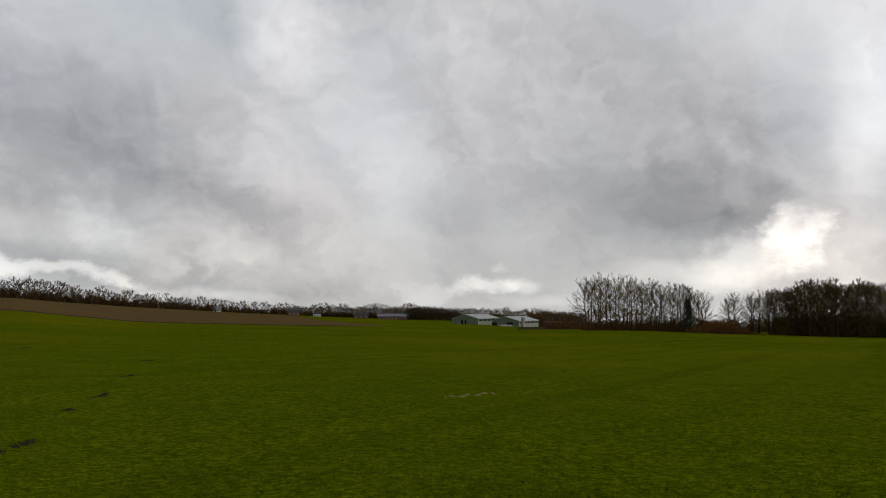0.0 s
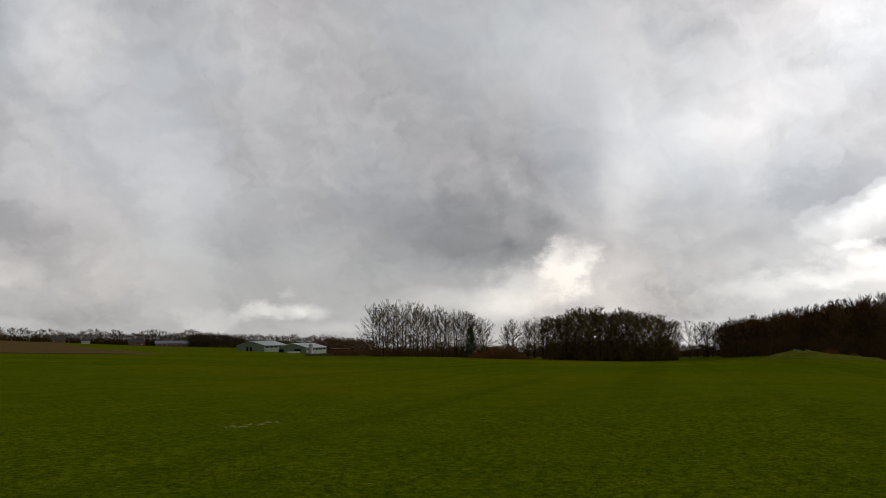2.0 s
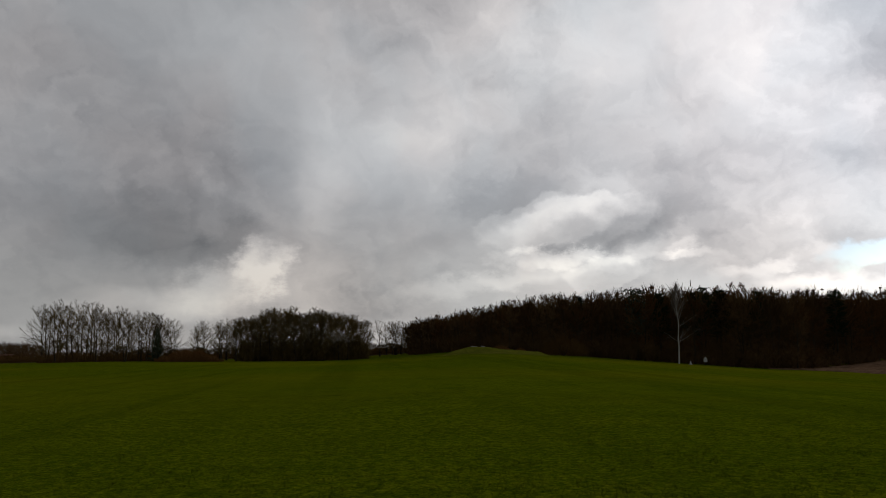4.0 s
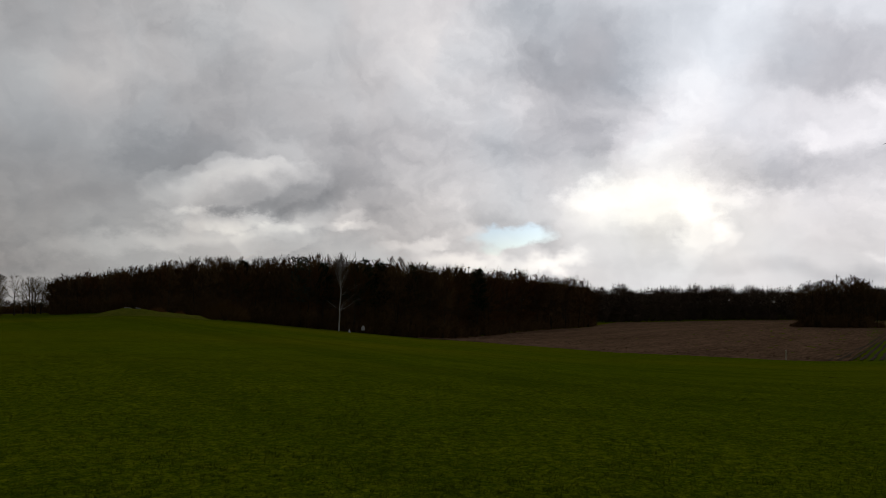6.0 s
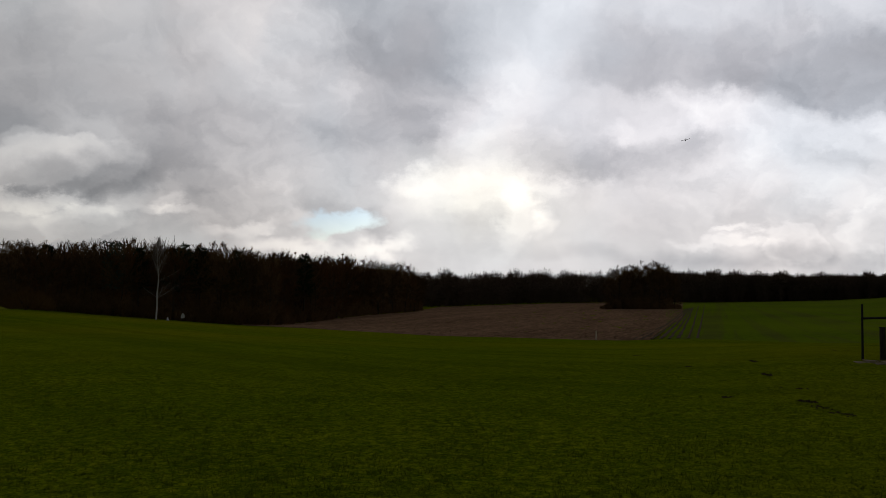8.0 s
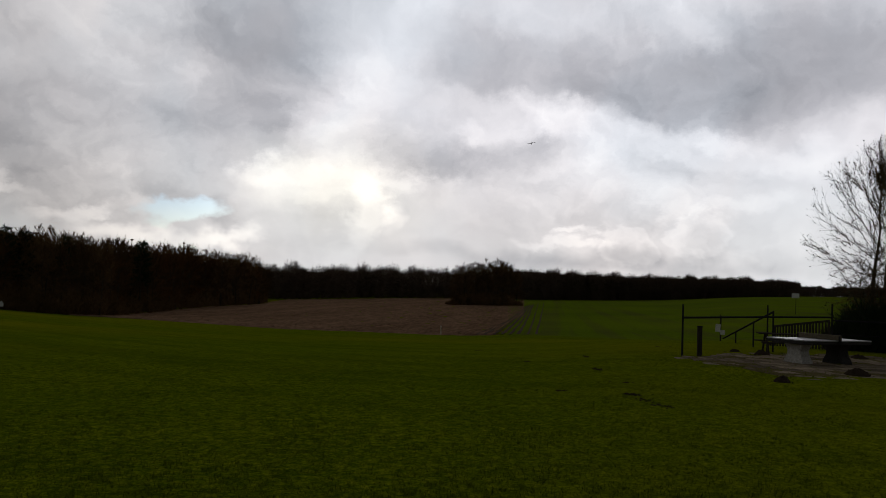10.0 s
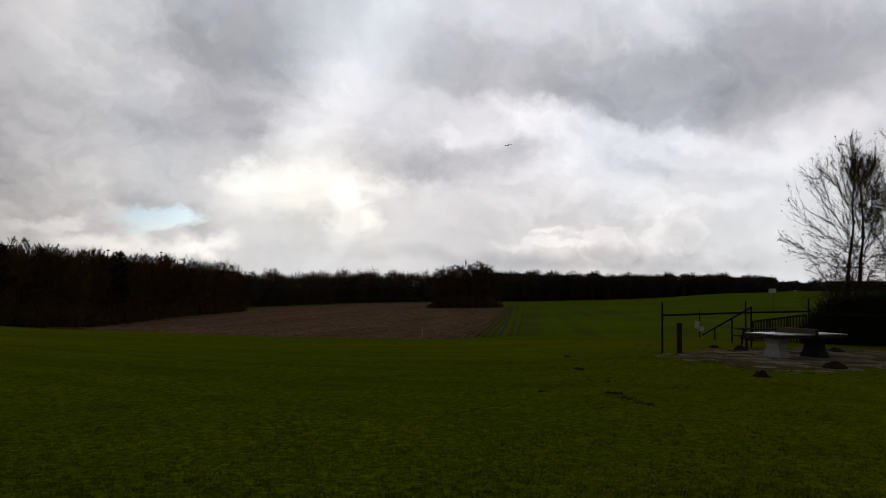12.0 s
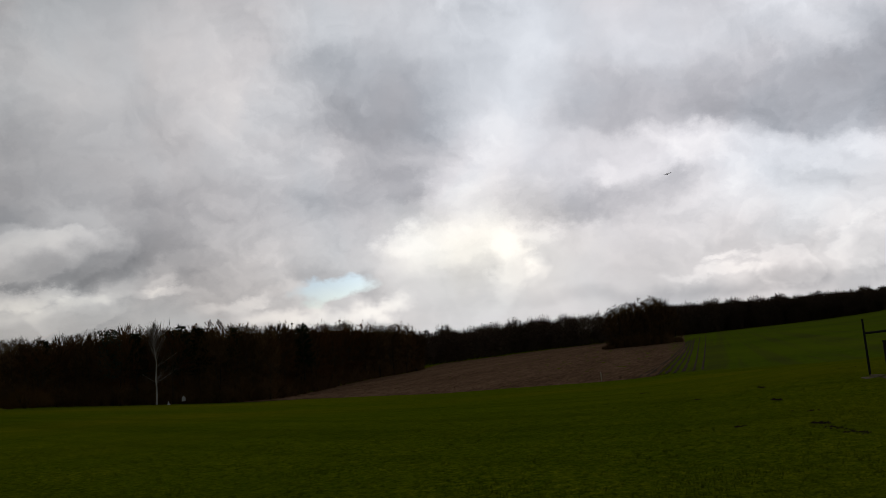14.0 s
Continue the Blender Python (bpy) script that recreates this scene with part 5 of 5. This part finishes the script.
def molehill(b, d, wide, tall, seed, mat=MOLE, label="dark crumbly molehill on the grass", name="molehill", stretch=1.0, spin=0.0):
    r = random.Random(seed)
    V, F, n, k = [], [], 18, 7
    for j in range(k + 1):
        u = j / k
        for i in range(n):
            a = 2 * math.pi * i / n
            rr = wide / 2 * u * (1 + .22 * noise.noise((math.cos(a) * 1.7, math.sin(a) * 1.7, seed)))
            z = tall * (1 - u * u) ** 1.2 * (1 + .35 * noise.noise((math.cos(a) * u * 4, math.sin(a) * u * 4, seed + 3))) - (.03 if j == k else 0)
            V.append((rr * math.cos(a) * stretch, rr * math.sin(a), z))
    for j in range(k):
        for i in range(n):
            F.append((j * n + i, j * n + (i + 1) % n, (j + 1) * n + (i + 1) % n, (j + 1) * n + i))
    for _ in range(16):
        a, u = r.uniform(0, 6.28), r.uniform(.3, 1.15)
        s = r.uniform(.015, .04) * min(1, tall / .1)
        c = Vector((math.cos(a) * u * wide / 2 * stretch, math.sin(a) * u * wide / 2, max(0, tall * (1 - u * u)) + s * .1))
        q = len(V)
        V += [tuple(c + Vector(o) * s) for o in ((1, 0, 0), (-.5, .9, 0), (-.5, -.9, 0), (0, 0, 1.1))]
        F += [(q, q + 1, q + 3), (q + 1, q + 2, q + 3), (q + 2, q, q + 3)]
    ob = raw_part(name, V, F, mat)
    ob.matrix_basis = facing(b, on_ground(b, d)) @ Matrix.Rotation(spin, 4, "Z")
    return tagged(ob, label, "molehill" if name == "molehill" else "soil", "molehills" if name == "molehill" else "bare soil marks")


molehill(185.8, 11.5, .42, .14, 1)
molehill(193.4, 13.7, .7, .19, 2)
molehill(183.6, 17.6, .6, .18, 4)
molehill(180.6, 18.5, .4, .1, 5)
molehill(193.6, 18.6, .7, .15, 6)


def reach_of(b, el):
    """The reach at which a look from the eye, at that bearing and elevation of the dial, meets the ground."""
    d = 2.0
    while d < 150:
        x, y = spot(b, d)
        if 1.8 + math.tan(radians(el * TURN)) * d * PACE <= ground_at(x, y):
            return d
        d += .05
    return 100.0


# scrapes where wheels have bared the soil: broken lines of clods and torn turf
def soil_scrape(b, d, wide, length, seed, spin):
    r = random.Random(seed)
    V, F = [], []
    for i in range(int(length / .035)):
        x = (i * .035 - length / 2)
        if noise.noise((x * 2.3, seed * 3.1, 0)) < -.12:
            continue
        for _ in range(2):
            s, tall = r.uniform(.02, .06), r.uniform(.012, .04)
            c = Vector((x + r.uniform(-.03, .03), r.gauss(0, wide * .45) + .12 * noise.noise((x * .9, seed, 4)), -.008))
            q, k = len(V), 6
            for j in range(k):
                a = 2 * math.pi * j / k
                V.append(c + Vector((math.cos(a) * s * r.uniform(.7, 1.3), math.sin(a) * s * r.uniform(.7, 1.3), 0)))
            V.append(c + Vector((r.uniform(-.3, .3) * s, r.uniform(-.3, .3) * s, tall)))
            F += [(q + j, q + (j + 1) % k, q + k) for j in range(k)]
    ob = raw_part("soil_scrape", V, F, MOLE)
    ob.matrix_basis = facing(b, on_ground(b, d)) @ Matrix.Rotation(spin, 4, "Z")
    tagged(ob, "broken line of bared dark soil in the grass", "soil", kind="stuff")


for i, (b, el, wide, length, spin) in enumerate(((-35.9, -5.5, .14, 1.2, -.6), (-40.0, -9.4, .10, 1.4, 1.30), (-37.5, -7.3, .10, 1.2, 1.25), (-48.0, -14.4, .12, 1.6, 1.2), (-43.5, -10.9, .09, .8, 1.3),
                                                 (-49.0, -3.8, .2, 1.6, -.3), (170.3, -12.6, .12, 1.5, -1.25), (166.0, -9.6, .11, 1.4, -1.2), (172.5, -13.2, .14, .9, -1.0), (157.0, -8.9, .12, .5, .1),
                                                 (173.3, -6.3, .2, 1.0, .1), (168.3, -10.8, .14, .7, -.6), (163.8, -8.0, .10, .8, -1.2), (150.5, -7.8, .12, .4, .2), (141.0, -12.0, .08, .3, .4), (161.0, -12.2, .09, .3, .3))):
    soil_scrape(b, reach_of(b, el), wide, length, 20 + i, spin)
STRAW = mottled("dry_straw", (.16, .14, .04), (.30, .25, .09), 3, .9)
for i in range(11):
    b = 0.2 + 0.62 * i + 0.25 * math.sin(i * 2.3)
    molehill(b, reach_of(b, -10.5 + 0.05 * i + 0.1 * math.sin(i * 1.7)), (.05, .12, .07, .16, .09)[i % 5], .03, 40 + i, STRAW, "scrap of pale dry straw lying in the grass", "straw_scrap", 1.5)

t = thing("field_sign", facing(187.2, on_ground(187.2, 104)), "white sign board on a post in the crop field", "sign")
gz = tall_to(187.2, 104, .6)
part("post", box(bmesh.new(), (.12, .12, gz), Matrix.Translation((.1, .08, gz / 2)), .01), TIMBER, t)
part("board", box(bmesh.new(), (1.45, .05, .95), Matrix.Translation((0, 0, gz - .47)), .01), WHITE, t)


# tall trees and hedge beside the paving
def garden_tree(b, d, tall, seed, spread, label):
    data = grow(seed, tall, .15, spread, limbs=34, subs=10, twigs=16, first=.12, upward=.95, thick=.0055, limb=.17, branch=.22, fuzz=.75, fine=.7)
    r = random.Random(seed + 1)
    V, F = [], []
    crown = data[2]
    for _ in range(6500):
        p = crown[r.randrange(len(crown))]
        a = r.uniform(0, 6.28)
        s = r.uniform(.026, .055)
        dv = Vector((math.cos(a), math.sin(a), r.uniform(-1.2, .2))).normalized()
        u = dv.cross(Vector((0, 0, 1))).normalized() * s * .6
        q = len(V)
        V += [p, p + dv * s + u, p + dv * s * 2, p + dv * s - u]
        F.append((q, q + 1, q + 2, q + 3))
    m = Matrix.Translation(on_ground(b, d)) @ Matrix.Rotation(seed, 4, "Z")
    make_tree("garden_tree", data, DARKBARK, DARKTWIG, m, label, "trees beside the paving", [("leaves", V, F, IVY)])


garden_tree(194.3, 23.0, tall_to(194.3, 23, 17.2), 71, 2.7, "tall slender bare tree with small clinging leaves")
garden_tree(195.9, 23.3, tall_to(196.3, 23.3, 18.4), 74, 2.5, "tall slender bare tree with small clinging leaves")
garden_tree(198.9, 23.8, tall_to(198.9, 23.8, 17.0), 72, 2.6, "tall bare tree beside the hedge with few clinging leaves")
garden_tree(202.5, 22.5, tall_to(202.5, 22.5, 21), 73, 3.2, "tall bare tree beside the hedge with few clinging leaves")
brush("hedge", 260, lambda r: (lambda b: (b, 22.2 + r.random() * 3, min(1, .35 + (b - 191) * .25)))(r.uniform(191.3, 208)), 2.5, NEEDLE, 13,
      "dense dark hedge beside the paving", "hedge", sprigs=110, thick=.03)

# ---- model aeroplane over the field ----
def aeroplane():
    a, e, far = radians(156.15 * TURN), radians(18.07 * TURN), 150.0
    p = Vector((math.sin(a) * math.cos(e), math.cos(a) * math.cos(e), math.sin(e))) * far + Vector((0, 0, 1.8))
    t = thing("model_aeroplane", Matrix.Translation(p) @ Matrix.Rotation(-a, 4, "Z") @ Matrix.Rotation(radians(25), 4, "X") @ Matrix.Rotation(radians(-12), 4, "Y"), "small dark model aeroplane flying below the clouds", "model aeroplane")
    part("fuselage", rod(bmesh.new(), (0, -.5, 0), (0, .55, 0), .07, .03, 10), PLANEDARK, t)
    part("nose", rod(bmesh.new(), (0, -.62, 0), (0, -.5, 0), .02, .07, 10), PLANEDARK, t)
    for s in (-1, 1):
        part("wing", box(bmesh.new(), (.72, .24, .03), Matrix.Translation((s * .38, -.12, .06)) @ Matrix.Rotation(-s * .06, 4, "Y"), .01), PLANEDARK, t)
        part("tailplane", box(bmesh.new(), (.24, .13, .015), Matrix.Translation((s * .13, .48, .02)), .004), PLANEDARK, t)
    part("fin", box(bmesh.new(), (.015, .14, .2), Matrix.Translation((0, .5, .1)), .004), PLANEDARK, t)


aeroplane()

# ---- wheel tracks between ploughland and crop ----
def wheel_track(b0, d0, b1, d1, wide, label):
    a, e = Vector((*spot(b0, d0), 0)), Vector((*spot(b1, d1), 0))
    side = (e - a).normalized().cross(Vector((0, 0, 1)))
    V, n = [], 90
    for i in range(n + 1):
        p = a.lerp(e, (i / n) ** 1.5)
        for j, s in enumerate((-1, -.5, 0, .5, 1)):
            q = p + side * s * wide / 2 * (1 + .8 * noise.noise((i * .35, s * .6, b0)))
            V.append((q.x, q.y, ground_at(q.x, q.y) + (.10, .15, .16, .15, .10)[j] + .03 * noise.noise((q.x, q.y, 1))))
    F = [(i * 5 + j, i * 5 + j + 1, (i + 1) * 5 + j + 1, (i + 1) * 5 + j) for i in range(n) for j in range(4)]
    tagged(raw_part("wheel_track", V, F, MUD, soft=True), label, "track", kind="structure")


for b0, b1, far, wide in ((150.0, 156.0, 150, .35), (151.0, 156.2, 190, .5), (152.2, 156.4, 200, .35), (153.2, 156.6, 200, .5), (154.2, 156.8, 200, .4), (155.2, 157.0, 220, .45), (156.4, 157.6, 240, .3), (157.4, 158.3, 260, .3)):
    wheel_track(b0, 60.3, b1, far, wide, "pale wet wheel track along the ploughland")

# ---- clods on the ploughland ----
def clods():
    r = random.Random(15)
    V, F = [], []
    for _ in range(2600):
        b = r.uniform(104, 154.5)
        near = float(np.interp(b, [104, 113, 123, 126.5, 145, 152, 156], [84, 71, 63.5, 61.5, 59.5, 59, 59]))
        d = near + 1.2 + 60 * r.random() ** 1.5
        if d > wood_edge(b) - 2 and b < 124:
            continue
        c, s = on_ground(b, d), .05 + .17 * r.random() ** 2
        c.z += .07
        q = len(V)
        for j in range(4):
            a = 1.57 * j + r.uniform(-.4, .4)
            V.append(c + Vector((math.cos(a) * s * r.uniform(.7, 1.4), math.sin(a) * s * r.uniform(.7, 1.4), 0)))
        V.append(c + Vector((r.uniform(-.3, .3) * s, r.uniform(-.3, .3) * s, s * r.uniform(.4, 1.0))))
        F += [(q + j, q + (j + 1) % 4, q + 4) for j in range(4)]
    tagged(raw_part("soil_clods", V, F, SOIL), "loose brown clods of earth on the ploughed field", "soil", kind="stuff")


clods()

# ---- paving, slab by slab ----
def paving():
    c = on_ground(186.5, 16.4)
    base = facing(186.5, c) @ Matrix.Rotation(radians(18), 4, "Z")
    poly = [spot(b, d) for b, d in ((174.0, 16.0), (180, 13.6), (185.6, 12.1), (192, 13.0), (200, 14.4), (203, 18), (196, 20.2), (186, 18.9), (176.5, 16.7))]

    def inside(x, y):
        hit = False
        for (x0, y0), (x1, y1) in zip(poly, poly[1:] + poly[:1]):
            if (y0 > y) != (y1 > y) and x < (x1 - x0) * (y - y0) / (y1 - y0) + x0:
                hit = not hit
        return hit

    bed = bmesh.new()
    bed.faces.new([bed.verts.new((x, y, ground_at(x, y) + .012)) for x, y in poly])
    bmesh.ops.triangulate(bed, faces=bed.faces[:])
    bmesh.ops.subdivide_edges(bed, edges=bed.edges[:], cuts=6, use_grid_fill=True)
    for v in bed.verts:
        v.co.z = ground_at(v.co.x, v.co.y) + (-.05 if v.is_boundary else .012) + .014 * noise.noise((v.co.x * 2, v.co.y * 2, 0))
    floor_ = part("pavement", bed, JOINT)
    tagged(floor_, "old mossy concrete slab paving under the table", "paving", kind="structure")
    protos = []
    for k in range(3):
        bm = box(bmesh.new(), (.72, .72, .05), None, .012)
        me = bpy.data.meshes.new("slab")
        bm.to_mesh(me)
        bm.free()
        me.materials.append(SLAB)
        protos.append(me)
    r = random.Random(5)
    for i in range(-14, 15):
        for j in range(-14, 15):
            p = base @ Vector((i * .75 + (.37 if j % 2 else 0), j * .75, 0))
            if not inside(p.x, p.y) or r.random() < .07:
                continue
            # slabs at the border have sunk into the turf
            rim = not all(inside(p.x + dx, p.y + dy) for dx in (-.8, .8) for dy in (-.8, .8))
            sink = r.uniform(.018, .045) if rim else r.uniform(.004, .02)
            tip = .035 if rim else .012
            ob = new("slab", r.choice(protos))
            ob.parent = floor_
            ob.matrix_basis = Matrix.Translation((p.x, p.y, ground_at(p.x, p.y) + .012 - sink)) @ base.to_3x3().to_4x4() @ Euler((r.uniform(-tip, tip), r.uniform(-tip, tip), r.uniform(-.03, .03))).to_matrix().to_4x4()
    # weeds and moss in the joints and over the rim
    V, F = [], []
    for k in range(2600):
        i, j = r.uniform(-14, 14), r.uniform(-14, 14)
        if r.random() < .6:
            if r.random() < .5:
                j = round(j) + .5 + r.gauss(0, .05)
            else:
                i = round(i) + .5 + r.gauss(0, .05)
        p = base @ Vector((i * .75 + (.37 if round(j) % 2 else 0), j * .75, 0))
        if not inside(p.x, p.y):
            continue
        g = Vector((p.x, p.y, ground_at(p.x, p.y)))
        for _ in range(5):
            a = r.uniform(0, 6.28)
            twiglet(V, F, g + Vector((r.gauss(0, .04), r.gauss(0, .04), 0)), Vector((math.cos(a) * .6, math.sin(a) * .6, 1)).normalized(), r.uniform(.03, .09), .008, Vector((math.sin(a), -math.cos(a), 0.2)))
    tagged(raw_part("weeds", V, F, BLADE), "low weeds and moss between the old slabs", "weeds", kind="stuff")


paving()
